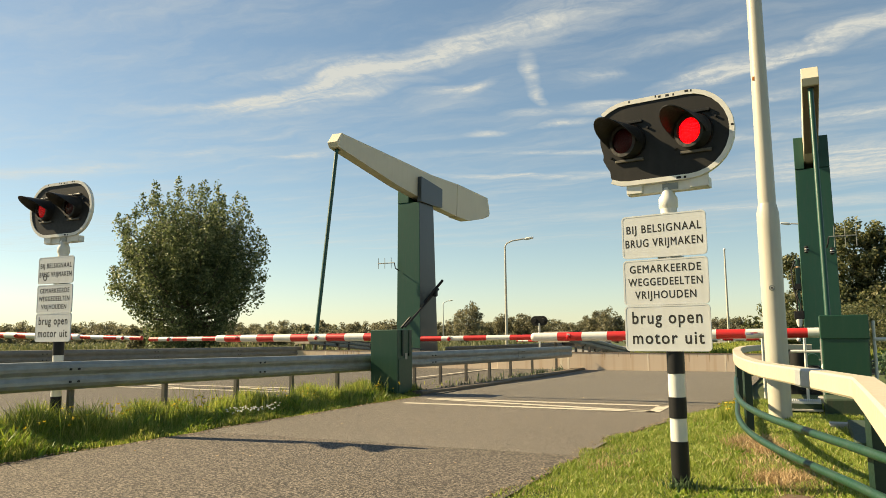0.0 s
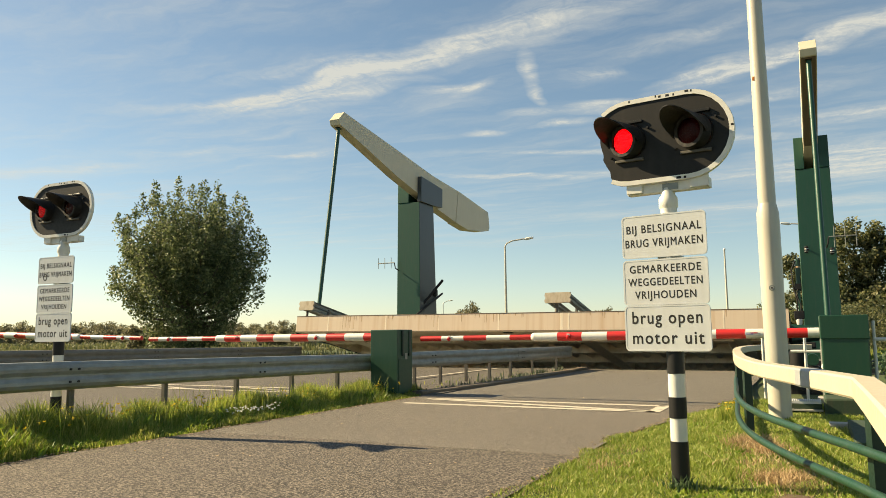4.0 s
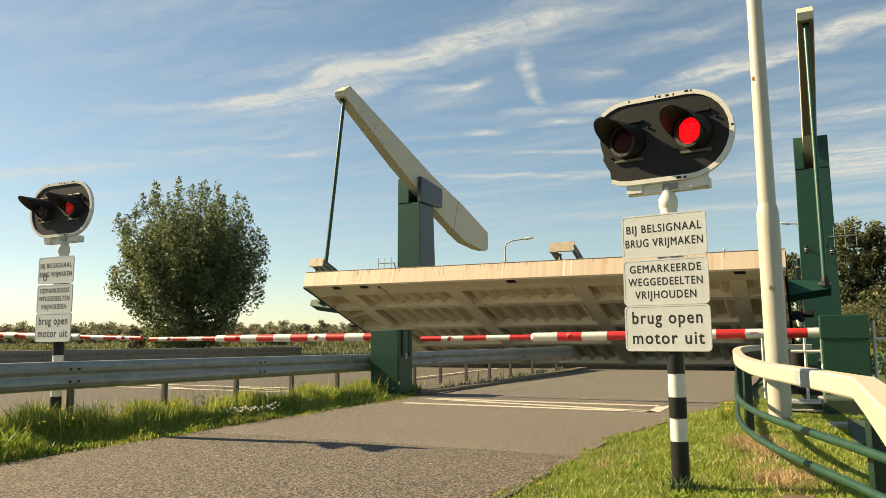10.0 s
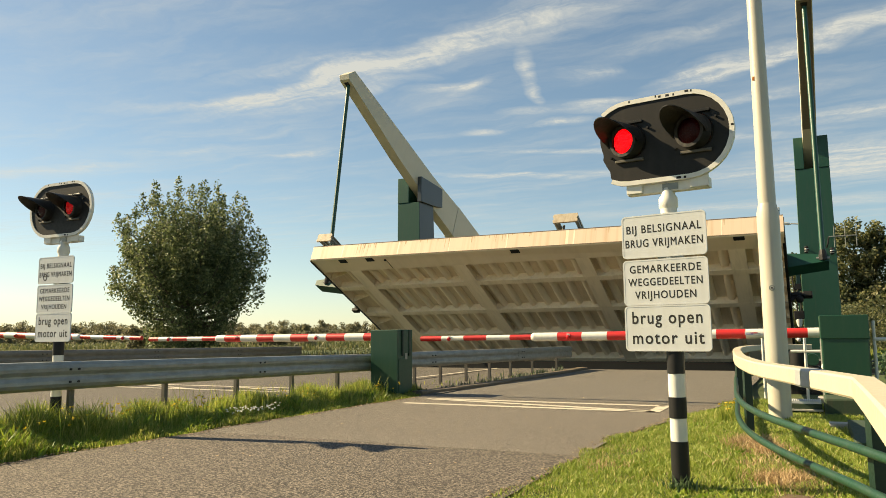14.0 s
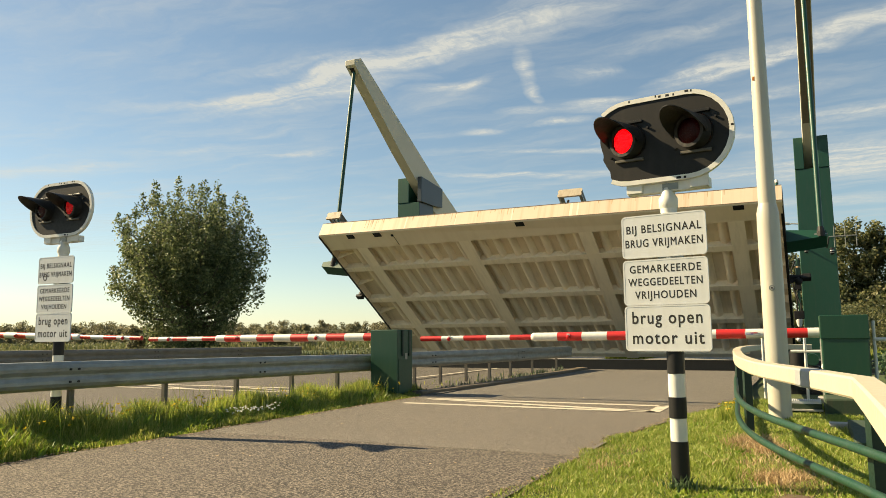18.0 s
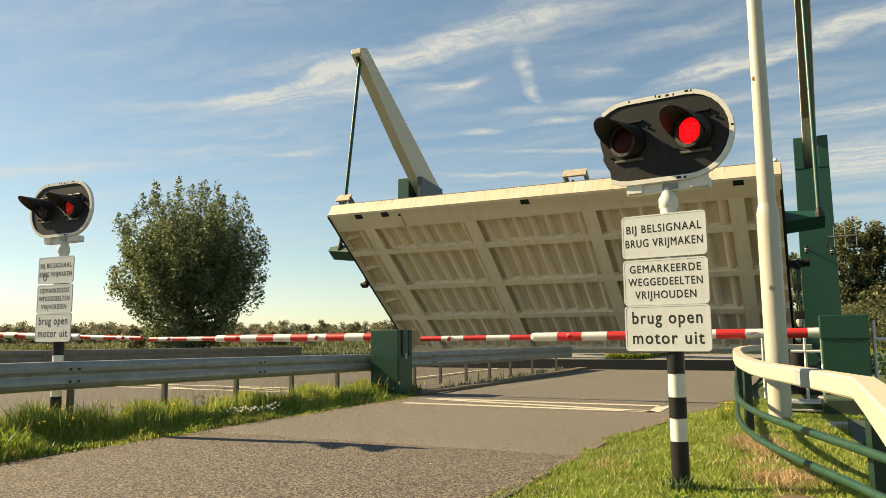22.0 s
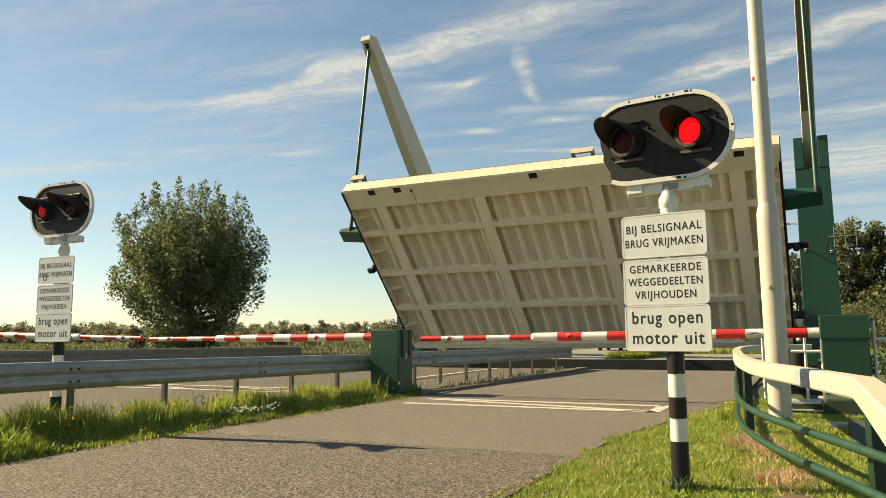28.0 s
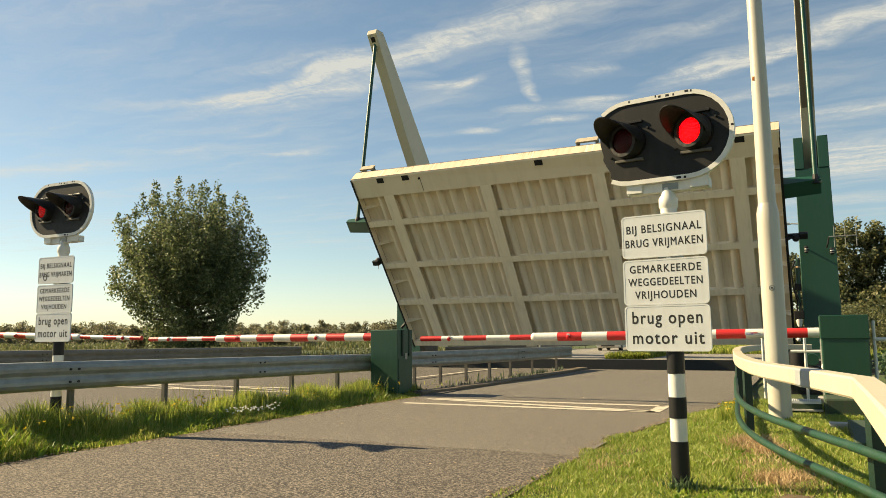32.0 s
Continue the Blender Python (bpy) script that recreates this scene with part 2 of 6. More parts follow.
def part(name, bm, mat, parent, label="", smooth=False, at=None):
    ob = new(name, finish(bm, name, mat, smooth))
    ob.parent = parent
    if at is not None:
        ob.matrix_basis = at
    if label:
        ob["label"] = label
    return ob


def share(name, mesh, parent, at):
    ob = new(name, mesh)
    ob.parent = parent
    ob.matrix_basis = at
    return ob


def thing(name, m, label, category, group="", kind=""):
    ob = new(name)
    ob.empty_display_size = 0.2
    ob.matrix_world = m
    return tagged(ob, label, category, group, kind)


def box(bm, x0, x1, y0, y1, z0, z1, bevel=0.0):
    vs = [bm.verts.new((x, y, z)) for x in (x0, x1) for y in (y0, y1) for z in (z0, z1)]
    f = [(0, 1, 3, 2), (4, 6, 7, 5), (0, 4, 5, 1), (2, 3, 7, 6), (0, 2, 6, 4), (1, 5, 7, 3)]
    fs = [bm.faces.new([vs[i] for i in q]) for q in f]
    if bevel:
        es = list({e for q in fs for e in q.edges})
        bmesh.ops.bevel(bm, geom=es, offset=bevel, segments=2, profile=0.5, affect="EDGES")
    return bm


def box_bm(*a, bevel=0.0):
    return box(bmesh.new(), *a, bevel=bevel)


def prism(bm, pts, axis, a, b, bevel=0.0):
    """A polygon pushed from a to b along an axis; pts are the two other coordinates in x, y, z order."""
    def put(p, v):
        q = list(p)
        q.insert(axis, v)
        return q
    lo = [bm.verts.new(put(p, a)) for p in pts]
    hi = [bm.verts.new(put(p, b)) for p in pts]
    n = len(pts)
    fs = [bm.faces.new(lo), bm.faces.new(hi[::-1])]
    fs += [bm.faces.new((lo[i], hi[i], hi[(i + 1) % n], lo[(i + 1) % n])) for i in range(n)]
    if bevel:
        bmesh.ops.bevel(bm, geom=list({e for f in fs for e in f.edges}), offset=bevel, segments=2, profile=0.5, affect="EDGES")
    return bm


def tube(bm, pts, radii, sides=12, cap=True):
    """A round tube along a line of points."""
    pts = [Vector(p) for p in pts]
    if isinstance(radii, (int, float)):
        radii = [radii] * len(pts)
    rings, up = [], None
    for i, p in enumerate(pts):
        d = (pts[min(i + 1, len(pts) - 1)] - pts[max(i - 1, 0)]).normalized()
        if up is None:
            up = d.orthogonal().normalized()
        up = (up - d * up.dot(d)).normalized()
        w = d.cross(up)
        rings.append([bm.verts.new(p + (up * math.cos(a) + w * math.sin(a)) * radii[i]) for a in [2 * math.pi * k / sides for k in range(sides)]])
    for r0, r1 in zip(rings, rings[1:]):
        for k in range(sides):
            bm.faces.new((r0[k], r0[(k + 1) % sides], r1[(k + 1) % sides], r1[k]))
    if cap:
        bm.faces.new(rings[0][::-1])
        bm.faces.new(rings[-1])
    return bm


def tube_bm(pts, radii, sides=12, cap=True):
    return tube(bmesh.new(), pts, radii, sides, cap)


def sweep(bm, path, profile, closed_profile=False):
    """Sweep a cross profile (sideways, up) along a path in plan; up stays z."""
    path = [Vector(p) for p in path]
    rings = []
    for i, p in enumerate(path):
        d = path[min(i + 1, len(path) - 1)] - path[max(i - 1, 0)]
        d.z = 0
        d.normalize()
        side = Vector((d.y, -d.x, 0))
        rings.append([bm.verts.new(p + side * a + Vector((0, 0, b))) for a, b in profile])
    n = len(profile)
    for r0, r1 in zip(rings, rings[1:]):
        for k in range(n if closed_profile else n - 1):
            bm.faces.new((r0[k], r0[(k + 1) % n], r1[(k + 1) % n], r1[k]))
    if closed_profile:
        bm.faces.new(rings[0])
        bm.faces.new(rings[-1][::-1])
    return bm


def ball(bm, c, r, seg=12):
    bmesh.ops.create_uvsphere(bm, u_segments=seg, v_segments=max(6, seg // 2), radius=r, matrix=Matrix.Translation(c))
    return bm


def sheet(name, pts, z, mat, label, category, thick=0.0):
    bm = bmesh.new()
    vs = [bm.verts.new((x, y, z)) for x, y in pts]
    bm.faces.new(vs)
    ob = new(name, finish(bm, name, mat))
    if ob.data.polygons[0].normal.z < 0:
        ob.data.flip_normals()
    return tagged(ob, label, category, kind="structure")


def quads(name, co, mat):
    """A mesh of loose four-cornered pieces from an array n x 4 x 3."""
    n = len(co)
    me = bpy.data.meshes.new(name)
    me.from_pydata(co.reshape(-1, 3).tolist(), [], np.arange(n * 4).reshape(n, 4).tolist())
    me.materials.append(mat)
    return me


# ---- ground, canal and roads ----
def ground_sheet():
    bm = bmesh.new()
    prof = [(-900, -0.03), (-20, -0.03), (14, -0.03), (24.3, 0.04), (24.32, -2.6), (35.0, -2.6), (35.02, 0.03), (60, 0.0), (4800, 0.0)]
    xs = [-4500, -300, -60, -20, 10, 60, 300, 4500]
    rows = [[bm.verts.new((x, y, z)) for y, z in prof] for x in xs]
    for r0, r1 in zip(rows, rows[1:]):
        for k in range(len(prof) - 1):
            bm.faces.new((r0[k], r1[k], r1[k + 1], r0[k + 1]))
    return tagged(new("ground", finish(bm, "ground", M["grass_ground"])), "flat green meadow and grass verges cut by a canal", "ground", kind="structure")


ground_sheet()
sheet("water", [(-4400, 24.34), (4400, 24.34), (4400, 34.98), (-4400, 34.98)], -1.5, M["water"], "dark still canal water under the bridge", "water")


def road_strip(name, left, right, ys, mat, label, z0=0.0):
    bm = bmesh.new()
    def z(y):
        return z0 + (0.085 * max(0.0, min(1.0, (y - 14) / 10.0)) if y < 30 else 0.07)
    pairs = [(bm.verts.new((left(y), y, z(y))), bm.verts.new((right(y), y, z(y)))) for y in ys]
    for (a, b), (c, d) in zip(pairs, pairs[1:]):
        bm.faces.new((a, b, d, c))
    return tagged(new(name, finish(bm, name, mat)), label, "road", kind="structure")


def right_edge(y):
    return -2.1 + (0.0 if y < 9 else 0.95 * min(1.0, (y - 9) / 5.5))


road_strip("road_service_near", lambda y: -7.17 - (0.35 * max(0, (3.0 - y)) / 8), right_edge, [-30, -8, 0, 3, 6, 7.4], M["asphalt_old"], "grey-brown coarse asphalt service road before the bridge")
road_strip("road_service_mid", lambda y: -7.2, right_edge, [7.4, 9, 11, 13.35], M["asphalt_mid"], "worn grey asphalt service road with box markings")
road_strip("road_service_bridge", lambda y: -7.2, right_edge, [13.38, 14, 18, 24.36], M["asphalt_new"], "smooth grey asphalt service road at the bridge edge")
road_strip("road_main", lambda y: -17.6, lambda y: -9.0, [-40, 0, 14, 18, 24.36], M["asphalt"], "grey asphalt main road beyond the crash barrier")
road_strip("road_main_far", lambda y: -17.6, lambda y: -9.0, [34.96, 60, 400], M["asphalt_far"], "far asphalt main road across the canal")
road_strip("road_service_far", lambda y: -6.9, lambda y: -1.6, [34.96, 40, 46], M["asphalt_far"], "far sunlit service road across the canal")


def abutment(name, y0, y1, label):
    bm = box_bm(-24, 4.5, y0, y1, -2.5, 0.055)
    return tagged(new(name, finish(bm, name, M["shade_wall"])), label, "abutment", kind="structure")


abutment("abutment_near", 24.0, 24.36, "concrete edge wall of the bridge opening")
abutment("abutment_far", 34.96, 36.4, "concrete far wall of the bridge opening, coloured dark for shade")


def line_mark(name, a, b, w, z, label):
    a, b = Vector((*a, 0)), Vector((*b, 0))
    d = (b - a).normalized()
    s = Vector((-d.y, d.x, 0)) * w / 2
    return sheet(name, [(p.x, p.y) for p in (a - s, b - s, b + s, a + s)], z, M["marking"], label, "road marking")


for pa, pb in (((-6.72, 11.97), (-2.2, 11.97)), ((-6.72, 12.98), (-2.2, 12.98)), ((-2.22, 11.9), (-2.22, 13.05)), ((-6.65, 12.9), (-2.3, 12.03))):
    line_mark("road_marking", pa, pb, 0.2, 0.006, "worn white keep-clear box line on the service road")
for pa, pb in (((-16.6, 13.35), (-9.6, 13.35)), ((-16.6, 14.45), (-9.6, 14.45)), ((-16.5, 14.4), (-13.3, 13.4)), ((-13.1, 14.4), (-9.8, 13.4))):
    line_mark("road_marking", pa, pb, 0.17, 0.01, "worn white keep-clear box line on the main road")
line_mark("road_marking", (-9.75, 15.2), (-9.75, 24.2), 0.13, 0.095, "white edge line of the main road")
line_mark("road_marking", (-17.1, 15.2), (-17.1, 24.2), 0.13, 0.095, "white edge line of the main road")


# ---- bridge ----
MID_X, HINGE_Y, HINGE_Z = -9.44, 35.52, -0.378
PIVOT_Y, PIVOT_Z = 36.9, 9.5
ROD_L, ROD_A = 9.07, 0.117
OPENING = [(0, 4.35), (3, 9.46), (6, 14.15), (9, 18.95), (13, 25.02), (17, 31.25), (19, 34.11), (21, 37.0), (23, 39.76), (25, 42.53), (28, 46.47), (32, 51.49)]
HALF = 9.02
BEAM_X = {-1: -19.12, 1: 0.66}
DROP = {-1: 0.08, 1: -0.18}


def bridge_deck():
    deck = thing("bridge_deck", pose(MID_X, HINGE_Y, HINGE_Z), "cream steel drawbridge deck with ribbed underside, being raised", "bridge deck")
    # road plate
    part("road_plate", box_bm(-HALF + 0.02, HALF - 0.02, -11.5, -1.75, -0.05, 0.0), M["asphalt_new"], deck, "grey anti-slip road surface")
    part("bottom_plate", box_bm(-HALF + 0.06, HALF - 0.06, -10.6, -1.75, -0.07, -0.052), M["trough"], deck, "dusty cream deck plate, darkened for recess shade")
    # free end: a deep face that leans out at the top, a little lower towards one side
    def face_y(z):
        return -11.63 + (0.15 - z) * 0.05

    def skew(bm):
        for v in bm.verts:
            v.co.z -= 0.0067 * v.co.x * max(0.0, min(1.0, (-10.6 - v.co.y) / 0.9))
        return bm

    def on_face(x0, x1, z0, z1, proud, taper=1.0):
        """A thin strip that lies on the end face."""
        bm, c = bmesh.new(), (x0 + x1) / 2
        co = [(x0, z1), (x1, z1), (c + (x1 - c) * taper, z0), (c + (x0 - c) * taper, z0)]
        vs = [bm.verts.new((x, face_y(z) - d, z)) for d in (proud, -0.002) for x, z in co]
        for q in ((0, 1, 2, 3), (7, 6, 5, 4), (0, 4, 5, 1), (1, 5, 6, 2), (2, 6, 7, 3), (3, 7, 4, 0)):
            bm.faces.new([vs[k] for k in q])
        return skew(bm)

    bm = bmesh.new()
    prism(bm, [(face_y(0.14) + 0.004, 0.14), (face_y(-0.45) + 0.004, -0.45), (-11.54, -0.485), (-10.6, -0.435), (-10.6, -0.05), (-11.5, -0.05), (-11.5, 0.14)], 0, -HALF, HALF)
    part("end_beam", skew(bm), M["clean_cream"], deck, "clean cream painted end beam")
    part("end_face", on_face(-HALF, HALF, -0.462, 0.15, 0.004), M["rusty_cream"], deck, "cream end face with rust streaks")
    part("end_lip", skew(box_bm(-HALF, HALF, -11.645, -11.45, 0.152, 0.175, bevel=0.006)), M["lip"], deck, "dirty rust-edged steel lip of the deck")
    part("lower_edge", on_face(-HALF, HALF, -0.466, -0.445, 0.008), M["lip"], deck, "rusty lower edge of the end face")
    for x in (-7.5, -6.2, 0.05, 7.7):
        part("drain_hole", skew(box_bm(x - 0.17, x + 0.17, -11.52, -11.28, -0.488, -0.47)), M["black"], deck, "dark square drain opening")
    # welded joints of the end plates and the rust that runs down from the lip
    for x, w in ((-7.48, 0.05), (-4.84, 0.04), (-2.59, 0.03), (-0.24, 0.04), (2.05, 0.1), (2.3, 0.06), (4.9, 0.04), (7.2, 0.04)):
        part("weld_strip", on_face(x - w / 2, x + w / 2, -0.44, 0.148, 0.006), M["clean_cream"], deck, "pale weld strip")
    runs = random.Random(5)
    for x, n, wide, longest in ((-6.52, 7, 0.28, 0.36), (-5.4, 9, 0.9, 0.2), (-3.4, 6, 0.5, 0.16), (-2.75, 4, 0.14, 0.36), (-1.2, 7, 0.6, 0.22), (-0.3, 3, 0.15, 0.3), (0.4, 4, 0.5, 0.15), (3.6, 5, 0.8, 0.16), (6.4, 5, 0.9, 0.2)):
        for k in range(n):
            c, w, d = x + runs.uniform(-wide, wide), runs.uniform(0.006, 0.022), longest * runs.uniform(0.4, 1.5)
            part("rust_run", on_face(c - w, c + w, 0.148 - d, 0.148, 0.0055 + 0.0002 * k, 0.3), M["rust_run"], deck, "thin brown rust run")
    part("drain_spout", tube_bm([(-5.53, -11.3, -0.475), (-5.53, -11.3, -0.42)], 0.05, 10), M["black"], deck, "small dark drain spout")
    part("drain_line", box_bm(-5.5, -5.485, -11.25, -10.65, -0.449, -0.436), M["galv_dull"], deck)
    for x in (-7.5, -6.2, 0.05, 7.7):
        part("drain_hole", box_bm(x - 0.17, x + 0.17, -11.52, -11.28, -0.437, -0.425), M["black"], deck, "dark square drain opening")
    for sx in (-1, 1):
        lo, hi = sorted((sx * (HALF + 0.02), sx * (HALF - 0.012)))
        part("side_plate", box_bm(lo, hi, -11.57, -1.7, -0.455 if sx < 0 else -0.52, 0.06), M["black"], deck, "dark painted side plate")
        lo, hi = sorted((sx * (HALF + 0.02), sx * (HALF - 0.07)))
        part("side_flange", box_bm(lo, hi, -11.5, -1.7, -0.468, -0.457), M["black"], deck, "dark painted edge flange")
        lo, hi = sorted((sx * (HALF - 0.014), sx * (HALF - 0.035)))
        part("side_web", box_bm(lo, hi, -10.6, -1.75, -0.452, -0.05), M["under"], deck)
    # girders along the deck
    for x in (-7.35, -2.55, 2.35, 7.55):
        bm = box_bm(x - 0.14, x + 0.14, -10.62, -1.72, -0.42, -0.05)
        box(bm, x - 0.26, x + 0.26, -10.62, -1.72, -0.435, -0.41)
        part("girder", bm, M["under"], deck)
    # cross beams
    for y in (-9.18, -6.8, -4.57, -1.95):
        bm = box_bm(-HALF + 0.06, HALF - 0.06, y - 0.02, y + 0.02, -0.42, -0.05)
        box(bm, -HALF + 0.06, HALF - 0.06, y - 0.15, y + 0.15, -0.44, -0.414)
        part("cross_beam", bm, M["under"], deck)
    # trough ribs between the girders
    spans = [(-8.5, -7.5, 1), (-7.2, -2.7, 7), (-2.4, 2.2, 7), (2.5, 7.4, 7), (7.7, 8.6, 1)]
    for a, b, n in spans:
        for k in range(n):
            c = a + (b - a) * (k + 0.5) / n
            prof = [(c - 0.165, -0.072), (c - 0.13, -0.16), (c - 0.085, -0.215), (c - 0.03, -0.24), (c + 0.03, -0.24), (c + 0.085, -0.215), (c + 0.13, -0.16), (c + 0.165, -0.072)]
            part("trough_rib", prism(bmesh.new(), prof, 1, -10.6, -1.8), M["rib"], deck, "rounded cream trough rib", smooth=True)
    # slanted stiffeners in the edge bays
    for y in (-10.0, -8.0, -5.7, -3.3):
        for sx in (-1, 1):
            bm = prism(bmesh.new(), [(sx * 8.95, -0.06), (sx * 8.95, -0.42), (sx * 8.0, -0.06)], 1, y - 0.015, y + 0.015)
            part("stiffener", bm, M["under"], deck)
    for x in (-8.6, 8.6):
        part("hinge_arm", prism(bmesh.new(), [(-1.8, -0.4), (-1.8, -0.08), (0.2, 0.0), (0.2, -0.25)], 0, x - 0.12, x + 0.12), M["galv_dull"], deck, "weathered steel hinge arm")
    # lugs for the lifting rods
    for sx in (-1, 1):
        x0, x1 = sx * (HALF + 0.0), sx * (HALF + 1.25)
        pts = [(x0, -0.45), (x0, 0.1), (x1, -0.02), (x1, -0.26)]
        part("rod_lug", prism(bmesh.new(), pts, 1, -9.35, -8.75), M["green"], deck, "green bracket for the lifting rod")
    # safety barriers that ride on the deck
    for x, faces in ((-8.85, (1,)), (-8.35, (-1,)), (1.52, (-1,)), (2.27, (1,))):
        for s in faces:
            bm = bmesh.new()
            prof = [(s * 0.0, 0.45), (s * 0.08, 0.5), (s * 0.08, 0.58), (s * 0.01, 0.62), (s * 0.08, 0.66), (s * 0.08, 0.74), (s * 0.0, 0.79)]
            prof2 = prof + [(p[0] - s * 0.012, p[1]) for p in reversed(prof)]
            sweep(bm, [(x, -11.58, 0.05), (x, -2.0, 0.05)], prof2, True)
            part("safety_rail", bm, M["galv"], deck, "ribbed steel safety rail")
        for y in (-10.4, -8.6, -6.8, -5.0, -3.0):
            part("rail_post", box_bm(x - 0.09, x - 0.02, y - 0.05, y + 0.05, 0.0, 0.75), M["galv_dull"], deck)
    for x, w in ((-8.62, 0.34), (1.9, 0.44)):
        plate = [(-w, 0.48), (w, 0.48), (w + 0.03, 0.57), (w - 0.02, 0.65), (w + 0.03, 0.73), (w, 0.84), (-w, 0.84), (-w - 0.03, 0.73), (-w + 0.02, 0.65), (-w - 0.03, 0.57)]
        part("rail_end_plate", prism(bmesh.new(), [(x + p, q) for p, q in plate], 1, -11.66, -11.59), M["dirty_shaded_cream"], deck, "stained cream rail end plate, darkened for shade")
        part("rail_brace", tube_bm([(x - 0.1, -11.4, 0.5), (x - 0.1, -11.4, 0.0)], 0.05, 8), M["galv_dull"], deck)
        part("rail_tie", box_bm(x - w, x + w, -9.6, -9.5, 0.5, 0.62), M["galv_dull"], deck)
    # push rod of the drive beside the hinge
    part("drive_strut", tube_bm([(-HALF - 0.14, -2.3, 1.95), (-HALF - 0.14, 1.4, 4.4)], 0.06, 10), M["black"], deck, "slim dark drive strut")
    # edge lamp
    bm = tube_bm([(8.86, -11.3, 0), (8.86, -11.3, 0.5)], 0.06, 10)
    post = part("edge_lamp", bm, M["green"], deck, "small edge lamp post")
    part("lamp_cap", tube_bm([(8.86, -11.3, 0.5), (8.86, -11.3, 0.62)], 0.07, 10), M["white"], post)
    # bracket lamp on the side
    bm = box_bm(-HALF - 0.3, -HALF, -7.0, -6.85, -0.2, -0.1)
    ball(bm, (-HALF - 0.38, -6.92, -0.12), 0.19, 12)
    box(bm, -HALF - 0.62, -HALF - 0.3, -7.05, -6.8, -0.34, -0.22)
    tube(bm, [(-HALF - 0.45, -6.92, -0.2), (-HALF - 0.55, -6.92, 0.16)], 0.05, 8)
    part("side_lamp", bm, M["black"], deck, "small dark navigation lamp")
    bm = box_bm(HALF, HALF + 0.5, -7.0, -6.85, -0.2, -0.08)
    box(bm, HALF + 0.4, HALF + 0.72, -7.05, -6.8, -0.26, -0.06, bevel=0.03)
    prism(bm, [(HALF, -0.45), (HALF + 0.3, -0.2), (HALF, -0.2)], 1, -6.96, -6.9)
    ball(bm, (HALF + 0.3, -6.92, -0.32), 0.14, 12)
    part("side_lamp", bm, M["black"], deck, "dark bracket with a navigation lamp")
    return deck


def balance_beam(sx, label):
    beam = thing("balance_beam", pose(BEAM_X[sx], PIVOT_Y, PIVOT_Z + DROP[sx]), label, "balance beam", "balance beams")
    front = [(-9.5, -0.1), (-9.36, -0.32), (-3.8, -0.7), (0.75, -0.8), (3.5, -0.75), (3.5, 1.3), (0.0, 0.92), (-3.85, 0.72), (-9.15, 0.42)]
    part("arm", prism(bmesh.new(), front, 0, -0.27, 0.27, bevel=0.015), M["cream"], beam)
    tail = [(3.505, -0.78), (5.3, -0.66), (7.5, -0.05), (8.55, 0.35), (8.7, 0.6), (8.3, 1.58), (3.505, 1.3)]
    part("counterweight", prism(bmesh.new(), tail, 0, -0.3, 0.3, bevel=0.02), M["cream"], beam, "cream steel counterweight box")
    if sx > 0:
        under = [(-9.3, -0.331), (-3.8, -0.704), (-1.2, -0.752), (-1.2, -0.742), (-3.8, -0.694), (-9.3, -0.321)]
        part("bottom_channel", prism(bmesh.new(), under, 0, -0.235, 0.235), M["channel"], beam, "brown weathered channel under the arm")
    part("pivot_pin", tube_bm([(-0.5, 0, 0), (0.5, 0, 0)], 0.18, 16), M["green"], beam)
    part("rod_eye", box_bm(-0.12, 0.12, -9.2, -8.9, -0.35, 0.05, bevel=0.02), M["black"], beam)
    return beam


